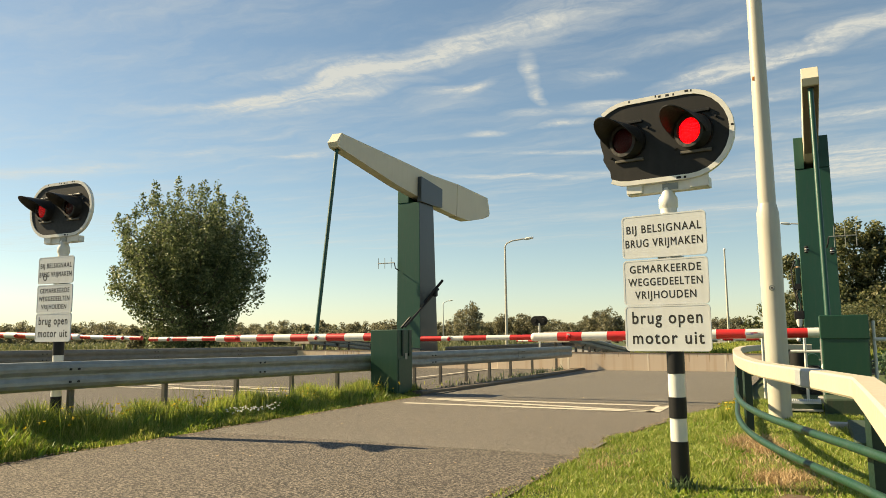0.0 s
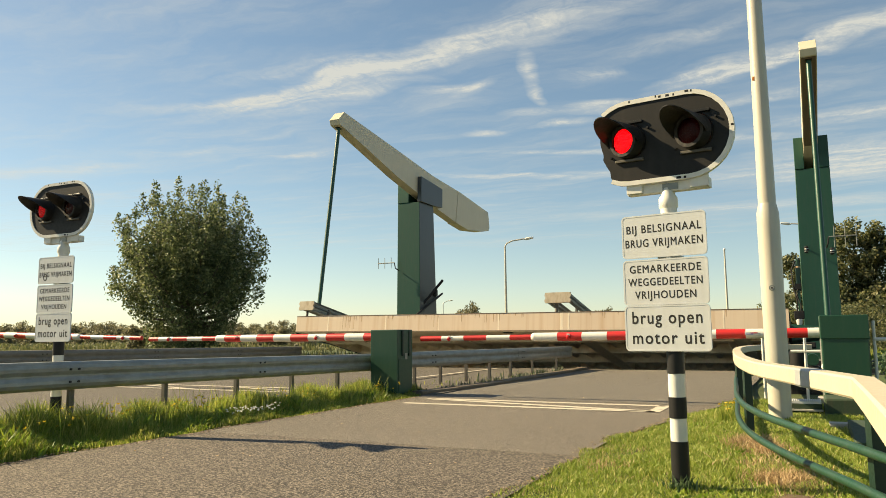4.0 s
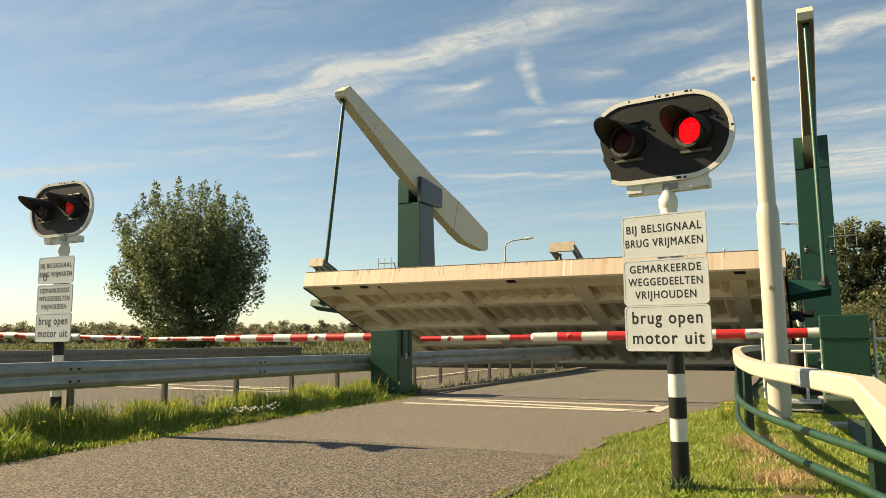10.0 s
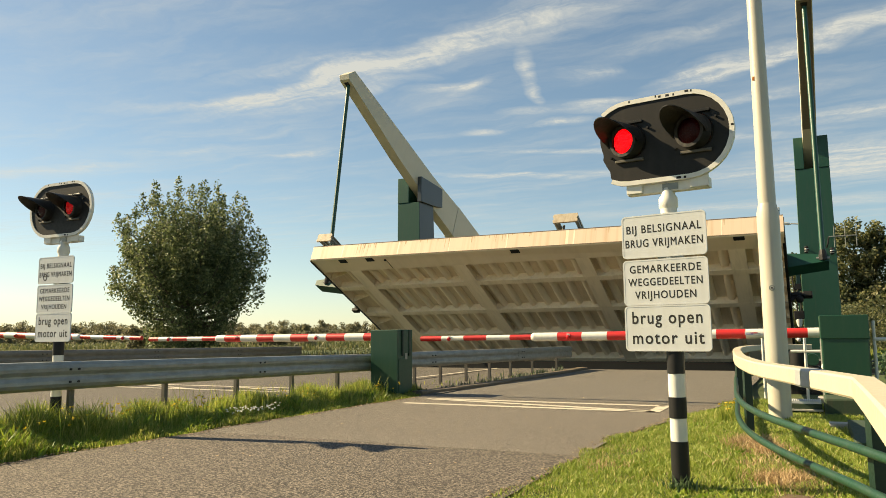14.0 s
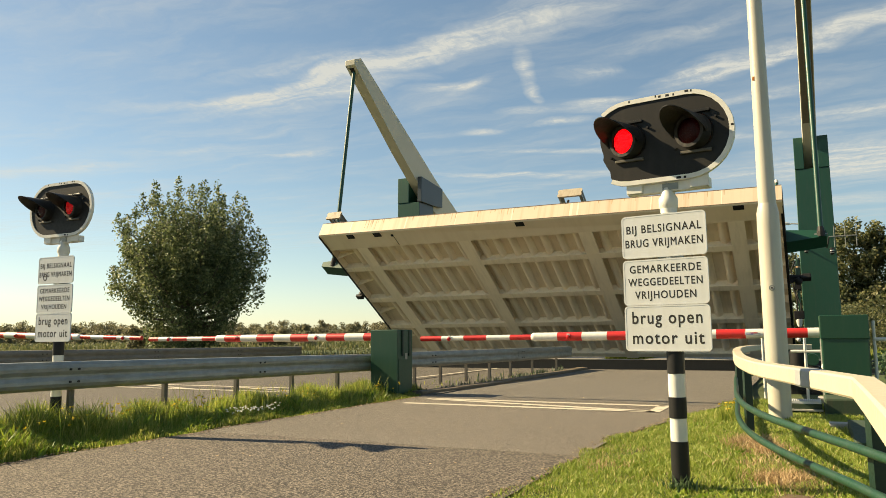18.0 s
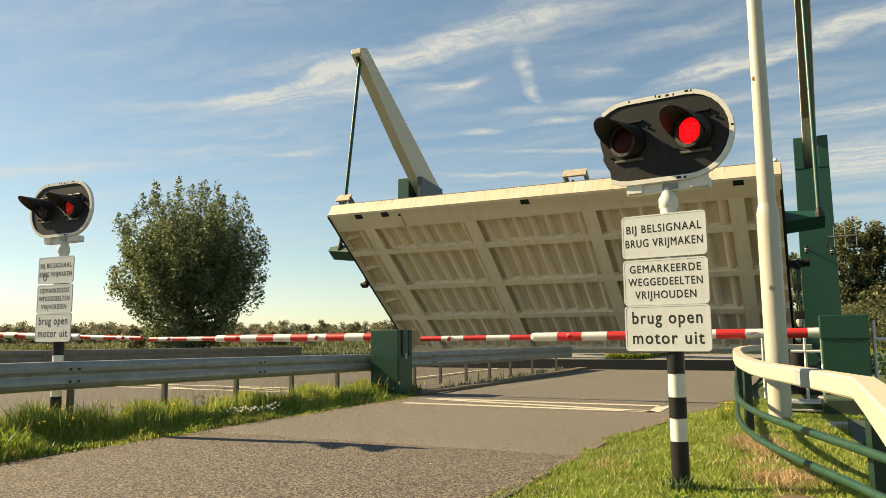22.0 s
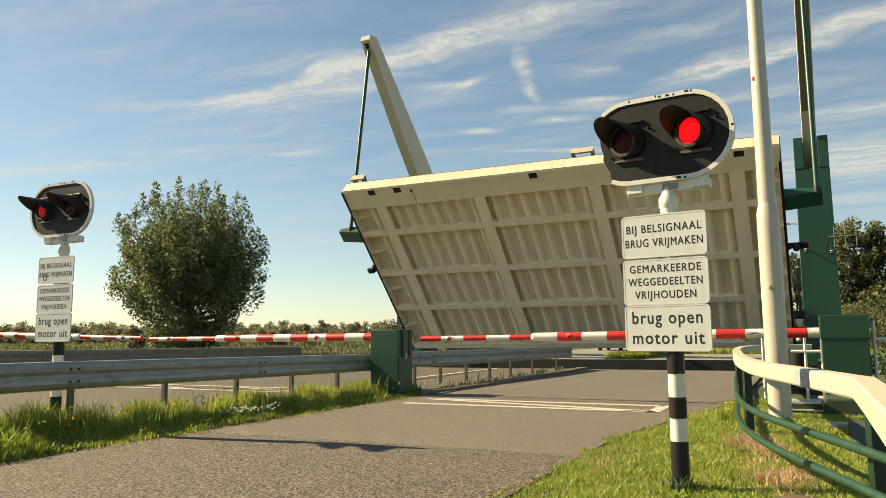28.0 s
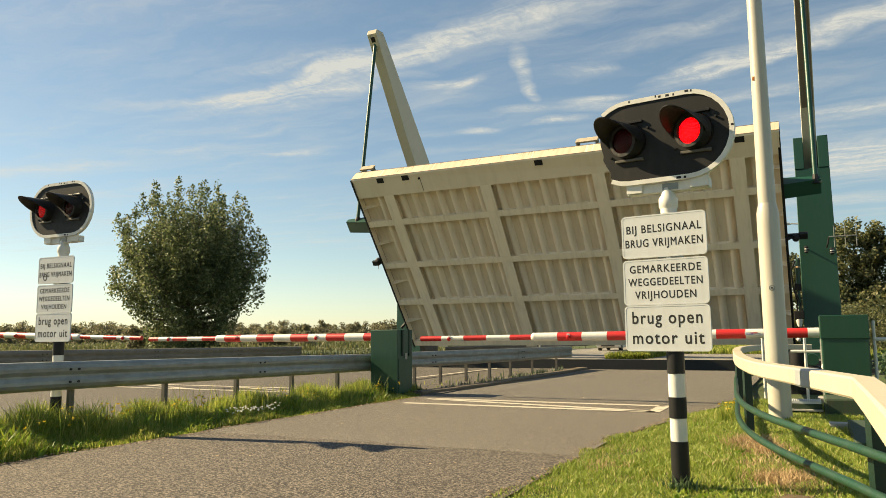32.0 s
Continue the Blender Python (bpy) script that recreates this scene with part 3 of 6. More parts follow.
def tower(sx, label):
    x = (-19.42, 0.68)[sx > 0]
    up, off = DROP[sx], BEAM_X[sx] - (-19.42, 0.68)[sx > 0]
    tw = thing("bridge_tower", pose(x, 35.15, 0.0), label, "bridge tower", "bridge towers")
    def post(z0, z1, w0, w1, f0, f1, b0, b1, x0=None):
        bm = bmesh.new()
        lo = [bm.verts.new((sgn * w0 / 2, y, z0)) for sgn, y in ((-1, f0), (1, f0), (1, b0), (-1, b0))]
        hi = [bm.verts.new((sgn * w1 / 2, y, z1)) for sgn, y in ((-1, f1), (1, f1), (1, b1), (-1, b1))]
        for k in range(4):
            bm.faces.new((lo[k], lo[(k + 1) % 4], hi[(k + 1) % 4], hi[k]))
        bm.faces.new(lo[::-1])
        bm.faces.new(hi)
        bmesh.ops.bevel(bm, geom=list(bm.edges), offset=0.02, segments=1, affect="EDGES")
        return bm
    part("shaft", post(-2.0, 8.55 + up, 1.5, 1.36, 0.0, 0.1, 2.25, 1.8), M["green"], tw)
    for s in (-1, 1):
        a, b = (off + 0.28, max(0.68, off + 0.52)) if s > 0 else (-0.68, off - 0.28)
        bm = prism(bmesh.new(), [(0.08, 8.556 + up), (1.85, 8.556 + up), (2.72, 8.6 + up), (2.76, 9.72 + up), (0.12, 9.98 + up)], 0, a, b, bevel=0.02)
        part("bearing_cheek", bm, M["slate" if sx < 0 < s else "green"], tw, "bearing cheek coloured slate grey for sky light" if sx < 0 < s else "dark green bearing cheek")
    if sx < 0:
        # an added panel colours the flank slate grey, for sky light on it
        bm = bmesh.new()
        co = [(0.754, 0.03, -2.0), (0.754, 2.22, -2.0), (0.684, 1.79, 8.53 + up), (0.684, 0.12, 8.53 + up)]
        vs = [bm.verts.new(c) for c in co] + [bm.verts.new((c[0] - 0.02, c[1], c[2])) for c in co]
        for q in ((0, 1, 2, 3), (7, 6, 5, 4), (0, 4, 5, 1), (1, 5, 6, 2), (2, 6, 7, 3), (3, 7, 4, 0)):
            bm.faces.new([vs[k] for k in q])
        part("flank_panel", bm, M["slate"], tw, "tower flank coloured slate grey for sky light")
    part("base_plate", box_bm(-0.95, 0.95, -0.15, 2.6, 0.03, 0.12), M["concrete"], tw)
    return tw


def lifting_rod(sx):
    rod = thing("lifting_rod", pose(0, 0, 0), "slim dark green steel lifting rod of the drawbridge", "lifting rod", "lifting rods")
    top = Vector((0, PIVOT_Y - HINGE_Y + 0.3, PIVOT_Z - HINGE_Z + 0.045 + DROP[sx]))
    part("rod", tube_bm([(0, 0, 0), top], 0.088, 12), M["green"], rod, smooth=True)
    part("lower_fork", tube_bm([top * -0.006, top * 0.012, top * 0.03], [0.13, 0.13, 0.1], 10), M["black"], rod, "black fork at the rod foot")
    part("fork_pin", tube_bm([(-0.2, 0, 0.02), (0.2, 0, 0.02)], 0.05, 10), M["galv"], rod, "bright fork pin")
    part("upper_fork", tube_bm([top * 0.97, top * 1.0], 0.15, 10), M["black"], rod)
    return rod


deck = bridge_deck()
beams = [balance_beam(-1, "cream steel balance beam rising on the bridge tower"), balance_beam(1, "cream steel balance beam seen end on above its tower")]
rods = [lifting_rod(-1), lifting_rod(1)]
tower(-1, "tapered dark green steel bridge tower on the canal bank")
tower(1, "tapered dark green steel bridge tower with small lamps and antenna")


# ---- crash barriers ----
W_PROFILE = [(0.0, -0.155), (0.035, -0.15), (0.072, -0.12), (0.083, -0.085), (0.08, -0.05), (0.062, -0.01), (0.062, 0.01), (0.08, 0.05), (0.083, 0.085), (0.072, 0.12), (0.035, 0.15), (0.0, 0.155)]


BOLT = finish(tube_bm([(-0.025, 0, 0), (0.025, 0, 0)], 0.016, 6), "bolt", M["rubber"])


def crash_barrier(path, post_at, side, top, label, post_z=0.0, mats=("galv", "galv_dull")):
    rail = thing("crash_barrier", pose(0, 0, 0), label, "crash barrier", "crash barriers")
    prof = [(side * a, b) for a, b in [(p * 1.15, q * 1.18) for p, q in W_PROFILE]]
    prof = prof + [(a - side * 0.006, b) for a, b in reversed(prof)]
    drop = 0.183
    for a, b in zip(path, path[1:]):
        n = max(1, round((Vector(b[:2]) - Vector(a[:2])).length / 4.0))
        for k in range(n):
            p, q = Vector(a[:2]).lerp(Vector(b[:2]), k / n), Vector(a[:2]).lerp(Vector(b[:2]), (k + 1) / n)
            za, zb = a[2] + (b[2] - a[2]) * k / n - drop, a[2] + (b[2] - a[2]) * (k + 1) / n - drop
            zc = za
            d = (q - p).normalized()
            off = Vector((d.y, -d.x)) * side * (0.004 if k % 2 else 0.0)
            bm = sweep(bmesh.new(), [(p.x + off.x - d.x * 0.12, p.y + off.y - d.y * 0.12, za), (q.x + off.x, q.y + off.y, zb)], prof, True)
            seg = part("rail", bm, M[mats[0]], rail)
            for dy in (0.08, 0.2):
                for dz in (-0.08, 0.08):
                    c = p + d * dy
                    n_ = Vector((d.y, -d.x)) * side
                    share("bolt", BOLT, seg, Matrix.Translation((c.x + n_.x * 0.088, c.y + n_.y * 0.088, zc + dz)))
    for x, y in post_at:
        part("post", box_bm(x - side * 0.12 - 0.03, x - side * 0.12 + 0.03, y - 0.035, y + 0.035, post_z - 0.3, top - 0.02), M[mats[1]], rail)
        part("spacer", box_bm(min(x - side * 0.07, x), max(x - side * 0.07, x), y - 0.05, y + 0.05, top - 0.26, top - 0.05), M[mats[1]], rail)
    return rail


crash_barrier([(-8.8, 0.5, 0.95), (-8.66, 6.4, 0.93), (-8.5, 13.6, 0.85), (-8.2, 15.8, 0.86), (-7.45, 20.0, 0.86), (-7.05, 23.8, 0.86)],
              [(-8.74, 3.6), (-8.7, 5.1), (-8.66, 6.66), (-8.62, 8.22), (-8.59, 9.75), (-8.55, 11.2), (-8.52, 12.65), (-8.27, 15.5), (-8.08, 16.5), (-7.88, 17.6), (-7.68, 18.7), (-7.49, 19.8), (-7.33, 21.2), (-7.14, 23.0)],
              1, 0.86, "galvanised steel crash barrier between the service road and the main road")
crash_barrier([(-18.35, -6.0, 1.06), (-18.35, 24.2, 0.87)], [(-18.35, y) for y in (8, 10, 12, 14, 16, 18, 20, 22, 24)], 1, 0.9, "weathered steel crash barrier on the far side of the main road", 0.0, ("galv_old", "galv_dull"))
crash_barrier([(-7.7, 37.0, 0.86), (-7.7, 75.0, 0.86)], [(-7.7, y) for y in (37.5, 40, 42.5, 45, 48, 52, 56, 60, 66, 72)], 1, 0.86, "galvanised crash barrier on the road across the canal", 0.0, ("galv_dull", "galv_dull"))


crash_barrier([(-17.9, 36.6, 0.66), (-17.9, 75.0, 0.66)], [(-17.9, y) for y in (37.5, 40, 42.5, 45, 48, 52, 56, 60, 66, 72)], 1, 0.66, "weathered crash barrier along the main road across the canal", 0.0, ("galv_dull", "galv_dull"))


# ---- barriers (booms) ----
def housing(m, w, dpt, h, label, cap=False):
    b = thing("barrier_housing", m, label, "barrier housing", "barrier housings")
    part("cabinet", box_bm(0, w, 0, dpt, 0.0, h, bevel=0.015), M["green_box"], b)
    part("door", box_bm(w - 0.001, w + 0.012, 0.05, dpt - 0.05, 0.08, h - (0.12 if cap else 0.6), bevel=0.004), M["green_box"], b, "flush cabinet door")
    part("lock_plate", box_bm(w + 0.012, w + 0.02, dpt * 0.45, dpt * 0.45 + 0.1, h * 0.55, h * 0.55 + 0.13), M["galv"], b, "small light metal plate")
    if not cap:
        part("boom_slot", box_bm(w + 0.001, w + 0.014, dpt * 0.36, dpt * 0.7, h - 0.5, h - 0.02), M["tube_green"], b, "lighter green boom slot")
        part("slot_cheek", box_bm(w + 0.001, w + 0.03, dpt * 0.26, dpt * 0.36, h - 0.55, h - 0.01), M["post_green"], b)
        part("slot_cheek", box_bm(w + 0.001, w + 0.03, dpt * 0.7, dpt * 0.8, h - 0.55, h - 0.01), M["post_green"], b)
    if cap:
        part("lid", box_bm(-0.015, w + 0.015, -0.015, dpt, h - 0.37, h + 0.01, bevel=0.012), M["green_box"], b, "overlapping cabinet hood")
    return b


def boom(pivot, tip, r_thick, r_thin, split, bands, label, first="white", lead=0.2, thin=1.0, lamps=(0.3, 0.62, 0.95)):
    a, b = Vector(pivot), Vector(tip)
    d = (b - a)
    length = d.length
    d.normalize()
    bo = thing("barrier_boom", pose(*a), label, "barrier boom", "barrier booms")
    cols = ["white", "red"] if first == "white" else ["red", "white"]
    t, k = 0.0, 0
    while t < length - 0.01:
        e = min(length, t + ((bands if t < split - 0.01 else bands * thin) if k else lead))
        if t < split < e - 0.05:
            e = split
        r = r_thick if t < split - 0.01 else r_thin
        part("band", tube_bm([d * t, d * e], [r, r], 14), M[cols[k % 2]], bo, smooth=True)
        t, k = e, k + 1
    for share_ in lamps:
        s = length * share_
        rr = (r_thick if s < split else r_thin)
        base = part("lamp_base", box_bm(-0.028, 0.028, -rr - 0.02, -rr + 0.01, 0.0, 0.055, bevel=0.006), M["white"], bo, "small lamp base", at=Matrix.Translation(d * s))
        bm = ball(bmesh.new(), (0, -rr - 0.02, -0.012), 0.042, 12)
        part("marker_lamp", bm, M["boom_lamp"], base, "small red marker lamp", smooth=True)
    if split < length:
        part("sleeve", tube_bm([d * (split - 0.02), d * (split + 0.03), d * (split + 0.06)], [r_thick * 1.02, r_thick * 0.95, r_thin * 1.02], 14), M["white"], bo, "white tapered sleeve", smooth=True)
    return bo


housing(pose(-8.27, 13.33, -0.02), 0.65, 0.66, 1.38, "dark green steel barrier housing in the verge")
housing(pose(0.22, 13.3, -0.02), 0.66, 0.66, 1.5, "dark green steel barrier housing with hood by the fence", True)
housing(pose(-24.2, 13.33, -0.02), 0.65, 0.66, 1.45, "dark green steel barrier housing at the far roadside")
near_boom = boom((0.2, 13.6, 1.215), (-7.2, 13.6, 1.162), 0.083, 0.052, 4.92, 0.475, "red and white striped barrier boom lowered across the service road", "white", 0.17, 1.05, (0.25, 0.57, 0.909))
sticker = part("sticker", box_bm(-0.93, -0.72, 13.508, 13.514, 1.19, 1.235), M["plate"], near_boom, "small printed sticker", at=near_boom.matrix_world.inverted())
part("sticker_bar", box_bm(-0.92, -0.8, 13.505, 13.509, 1.195, 1.21), M["blue"], sticker)
part("sticker_bar", box_bm(-0.84, -0.73, 13.505, 13.509, 1.212, 1.228), M["red"], sticker)
boom((-8.3, 13.62, 1.21), (-15.05, 13.62, 1.205), 0.085, 0.055, 4.46, 0.49, "red and white striped barrier boom lowered across the main road", "red", 0.29, 1.0, (0.225, 0.566, 0.895))
boom((-23.5, 13.62, 1.42), (-15.35, 13.62, 1.235), 0.085, 0.055, 5.8, 0.49, "red and white striped barrier boom lowered from the far roadside", lamps=(0.394, 0.66, 0.924))
boom((-8.6, 46.0, 0.93), (-17.2, 46.0, 0.88), 0.09, 0.06, 5.0, 0.7, "far red and white barrier boom across the canal")
boom((0.6, 46.0, 0.95), (-7.2, 46.0, 0.91), 0.09, 0.06, 5.0, 0.7, "far red and white barrier boom across the canal")
housing(pose(-8.6, 45.7, 0.0), 0.65, 0.66, 1.4, "dark green barrier housing across the canal")
housing(pose(0.6, 45.7, 0.0), 0.65, 0.66, 1.4, "dark green barrier housing across the canal")


# ---- bridge signals with plates ----
def text_mesh(s, size):
    cu = bpy.data.curves.new("lettering", "FONT")
    cu.body, cu.size, cu.align_x, cu.align_y = s, size, "CENTER", "CENTER"
    cu.extrude, cu.offset, cu.resolution_u, cu.space_character = 0.0, 0.0, 3, 1.16
    ob = bpy.data.objects.new("lettering", cu)
    scene.collection.objects.link(ob)
    dg = bpy.context.evaluated_depsgraph_get()
    me = bpy.data.meshes.new_from_object(ob.evaluated_get(dg))
    bpy.data.objects.remove(ob)
    bpy.data.curves.remove(cu)
    # the outline falls into letters: pieces whose spans along the line overlap belong together
    co = np.zeros(len(me.vertices) * 3)
    me.vertices.foreach_get("co", co)
    co = co.reshape(-1, 3)
    faces = [list(p.vertices) for p in me.polygons]
    bpy.data.meshes.remove(me)
    spans = sorted([min(co[i, 0] for i in f), max(co[i, 0] for i in f), k] for k, f in enumerate(faces))
    groups = []
    for lo, hi, k in spans:
        if groups and lo < groups[-1][0] - size * 0.002:
            groups[-1][0] = max(groups[-1][0], hi)
            groups[-1][1].append(faces[k])
        else:
            groups.append([hi, [faces[k]]])
    # bold strokes: the thin outline laid down several times, a little shifted
    e = size * 0.012
    letters = []
    for hi, fs in groups:
        used = sorted({i for f in fs for i in f})
        at = {i: k for k, i in enumerate(used)}
        mid = Vector(((co[used, 0].min() + co[used, 0].max()) / 2, 0, 0))
        vs, out = [], []
        for k, (dx, dy) in enumerate(((0, 0), (e, e), (-e, e), (e, -e), (-e, -e))):
            out += [[at[i] + len(vs) for i in f] for f in fs]
            vs += (co[used] - np.array(mid) + np.array((dx, dy, k * 0.00015))).tolist()
        lm = bpy.data.meshes.new("letter")
        lm.from_pydata(vs, [], out)
        lm.materials.append(M["ink"])
        letters.append((mid.x, lm))
    return letters, co[:, 0].max() - co[:, 0].min()


def stadium(w, h, n=14):
    r = h / 2
    out = []
    for k in range(n + 1):
        a = -math.pi / 2 + math.pi * k / n
        out.append((w / 2 - r + r * math.cos(a), r * math.sin(a)))
    for k in range(n + 1):
        a = math.pi / 2 + math.pi * k / n
        out.append((-w / 2 + r + r * math.cos(a), r * math.sin(a)))
    return out


def rounded_rect(w, h, r, n=4):
    out = []
    for cx, cy, a0 in ((w / 2 - r, h / 2 - r, 0), (-w / 2 + r, h / 2 - r, 90), (-w / 2 + r, -h / 2 + r, 180), (w / 2 - r, -h / 2 + r, 270)):
        for k in range(n + 1):
            a = radians(a0 + 90 * k / n)
            out.append((cx + r * math.cos(a), cy + r * math.sin(a)))
    return out


def ring_bm(outer, inner, y0, y1):
    bm = bmesh.new()
    vs = [[bm.verts.new((x, y, z)) for x, z in pts] for pts, y in ((outer, y0), (inner, y0), (inner, y1), (outer, y1))]
    n = len(outer)
    for a in range(4):
        p, q = vs[a], vs[(a + 1) % 4]
        for k in range(n):
            bm.faces.new((p[k], p[(k + 1) % n], q[(k + 1) % n], q[k]))
    return bm


def holed_board(outer, holes, r, y0, y1):
    bm = bmesh.new()
    loops = [outer] + [[(cx + math.cos(2 * math.pi * k / 28) * r, cz + math.sin(2 * math.pi * k / 28) * r) for k in range(28)] for cx, cz in holes]
    es = []
    for lp in loops:
        vs = [bm.verts.new((x, y0, z)) for x, z in lp]
        es += [bm.edges.new((vs[k], vs[(k + 1) % len(vs)])) for k in range(len(vs))]
    bmesh.ops.triangle_fill(bm, edges=es, use_beauty=True)
    got = bmesh.ops.extrude_face_region(bm, geom=list(bm.faces))
    bmesh.ops.translate(bm, verts=[v for v in got["geom"] if isinstance(v, bmesh.types.BMVert)], vec=(0, y1 - y0, 0))
    return bm


TEXTS = [(("BIJ BELSIGNAAL", "BRUG VRIJMAKEN"), 2.02, 0.36, 0.094), (("GEMARKEERDE", "WEGGEDEELTEN", "VRIJHOUDEN"), 1.635, 0.38, 0.09), (("brug open", "motor uit"), 1.255, 0.375, 0.145)]
LENS_X, LENS_Z = 0.279, 2.85


def bridge_signal(m, label, yaw, tilt, broken, hx):
    sg = thing("bridge_signal", m, label, "traffic signal", "bridge signals")
    part("pole", tube_bm([(0, 0.06, -0.1), (0, 0.06, 2.3)], 0.067, 20), M["white"], sg, smooth=True)
    for z0, z1 in ((-0.02, 0.351), (0.533, 0.70), (0.888, 1.07)):
        part("black_band", tube_bm([(0, 0.06, z0), (0, 0.06, z1)], 0.071, 20), M["black"], sg, "black band on the pole", smooth=True)
    part("collar", tube_bm([(0, 0.06, 2.19), (0, 0.06, 2.24), (0, 0.06, 2.26), (0, 0.06, 2.33), (0, 0.06, 2.36), (0, 0.06, 2.42)], [0.062, 0.062, 0.078, 0.078, 0.06, 0.05], 20), M["white"], sg, smooth=True)
    part("crossbar", box_bm(-0.335, 0.35, 0.02, 0.1, 2.385, 2.47, bevel=0.008), M["white"], sg, "white mounting bar")
    part("bar_lip", box_bm(-0.335, -0.2, 0.0, 0.018, 2.395, 2.5, bevel=0.004), M["white"], sg)
    part("bar_lip", box_bm(0.2, 0.35, 0.0, 0.018, 2.395, 2.5, bevel=0.004), M["white"], sg)
    part("bar_clamp", box_bm(-0.03, 0.1, 0.012, 0.019, 2.4, 2.455), M["galv"], sg, "dull steel clamp plate")
    face, outer, inner = [[(x + hx, z + 2.841) for x, z in stadium(w, h)] for w, h in ((1.2, 0.69), (1.25, 0.746), (1.175, 0.67))]
    if broken:
        # the left end of the board is broken off and its rim is gone there
        gone = lambda p: p[0] < -0.47 and p[1] < 3.1
        jag = [(-0.56, 3.085), (-0.555, 2.97), (-0.55, 2.86), (-0.525, 2.76), (-0.53, 2.72), (-0.5, 2.66), (-0.47, 2.61), (-0.465, 2.56)]
        keep = [p for p in face if not gone(p)]
        cut = next(k for k in range(len(keep)) if keep[k - 1][0] < -0.2 and keep[k - 1][1] > 2.9 and keep[k][1] < 2.7)
        face = keep[:cut] + jag + keep[cut:]
        part("backboard", holed_board(face, [(hx + (0.035 if broken else 0.0) - LENS_X, LENS_Z), (hx + (0.035 if broken else 0.0) + LENS_X, LENS_Z)], 0.13, -0.012, 0.012), M["board"], sg, "matt black backboard with a broken end")
        pairs = [(o, i) for o, i in zip(outer, inner)]
        start = next(k for k in range(len(pairs)) if gone(pairs[k - 1][0]) and not gone(pairs[k][0]))
        pairs = pairs[start:] + pairs[:start]
        pairs = [p for p in pairs if not gone(p[0])]
        bm = bmesh.new()
        rows = [[bm.verts.new((o[0], -0.022, o[1])), bm.verts.new((i[0], -0.022, i[1])), bm.verts.new((i[0], 0.02, i[1])), bm.verts.new((o[0], 0.02, o[1]))] for o, i in pairs]
        for p, q in zip(rows, rows[1:]):
            for k in range(4):
                bm.faces.new((p[k], p[(k + 1) % 4], q[(k + 1) % 4], q[k]))
        bm.faces.new(rows[0])
        bm.faces.new(rows[-1][::-1])
        part("rim", bm, M["white"], sg, "chipped white rim, missing at one end")
    else:
        part("backboard", holed_board(face, [(hx + (0.035 if broken else 0.0) - LENS_X, LENS_Z), (hx + (0.035 if broken else 0.0) + LENS_X, LENS_Z)], 0.13, -0.012, 0.012), M["board"], sg, "matt black backboard")
        part("rim", ring_bm(outer, inner, -0.022, 0.02), M["white"], sg, "white rim")
    for x, z, w in ((-0.28, 3.199, 0.012), (-0.05, 3.205, 0.012), (-0.02, 3.197, 0.02), (0.04, 3.195, 0.03), (0.1, 3.193, 0.012), (0.2, 3.202, 0.03), (0.245, 3.199, 0.012), (0.55, 2.86, 0.02), (0.1, 2.486, 0.04), (0.16, 2.484, 0.02)):
        part("paint_chip", box_bm(x, x + w, -0.0226, -0.02, z - 0.01, z + 0.009), M["board"], sg)
    shutters = []
    lx = hx + (0.035 if broken else 0.0)
    n = 22
    circle = [(math.cos(2 * math.pi * k / 32), math.sin(2 * math.pi * k / 32)) for k in range(32)]
    for s in (-1, 1):
        cx = lx + s * LENS_X
        A = pose(cx, 0, LENS_Z, tilt, 0, yaw)
        can = part("lamp_can", tube_bm([(0, -0.1, 0), (0, 0.0, 0)], [0.135, 0.15], 28, False), M["black"], sg, "round black lamp housing", smooth=True, at=A)
        part("can_back", tube_bm([(0, 0.0, 0), (0, 0.06, 0), (0, 0.062, 0)], [0.156, 0.145, 0.0], 24, False), M["black"], can, smooth=True)
        part("reflector", tube_bm([(0, -0.055, 0), (0, 0.0, 0), (0, 0.036, 0)], [0.125, 0.132, 0.132], 28, False), M["mirror"], can, "bright metal reflector", smooth=True)
        # hood: a sloping visor open below
        bm = bmesh.new()
        rings = []
        for r in (0.15, 0.143):
            front, back = [], []
            for k in range(n + 1):
                a = radians(-12 + 204 * k / n)
                reach = 0.03 + 0.3 * max(0.0, (math.sin(a) + 0.1) / 1.1) ** 0.8
                x, z = math.cos(a) * r, math.sin(a) * r
                back.append(bm.verts.new((x, -0.06, z)))
                front.append(bm.verts.new((x * 1.06, -0.06 - reach, z * 1.06 + 0.01 * reach / 0.3)))
            rings.append((back, front))
        (b0, f0), (b1, f1) = rings
        for k in range(n):
            bm.faces.new((b0[k], b0[k + 1], f0[k + 1], f0[k]))
            bm.faces.new((b1[k], f1[k], f1[k + 1], b1[k + 1])).material_index = 1
            bm.faces.new((f0[k], f0[k + 1], f1[k + 1], f1[k]))
        part("hood", bm, [M["black"], M["hood"]], sg, "black sun hood over the lamp", smooth=True, at=A)
        bm = bmesh.new()
        vs = [[bm.verts.new((c * r, -0.085 - y, d * r)) for c, d in circle] for r, y in ((0.108, 0.0), (0.09, 0.012), (0.05, 0.022))]
        for p, q in zip(vs, vs[1:]):
            for k in range(32):
                bm.faces.new((p[k], p[(k + 1) % 32], q[(k + 1) % 32], q[k]))
        bm.faces.new(vs[-1])
        part("lens", bm, M["lens"], sg, "round red glass lens", smooth=True, at=A)
        part("lens_ring", ring_bm([(c * 0.134, d * 0.134) for c, d in circle], [(c * 0.106, d * 0.106) for c, d in circle], -0.1, -0.075), M["rubber"], sg, at=A)
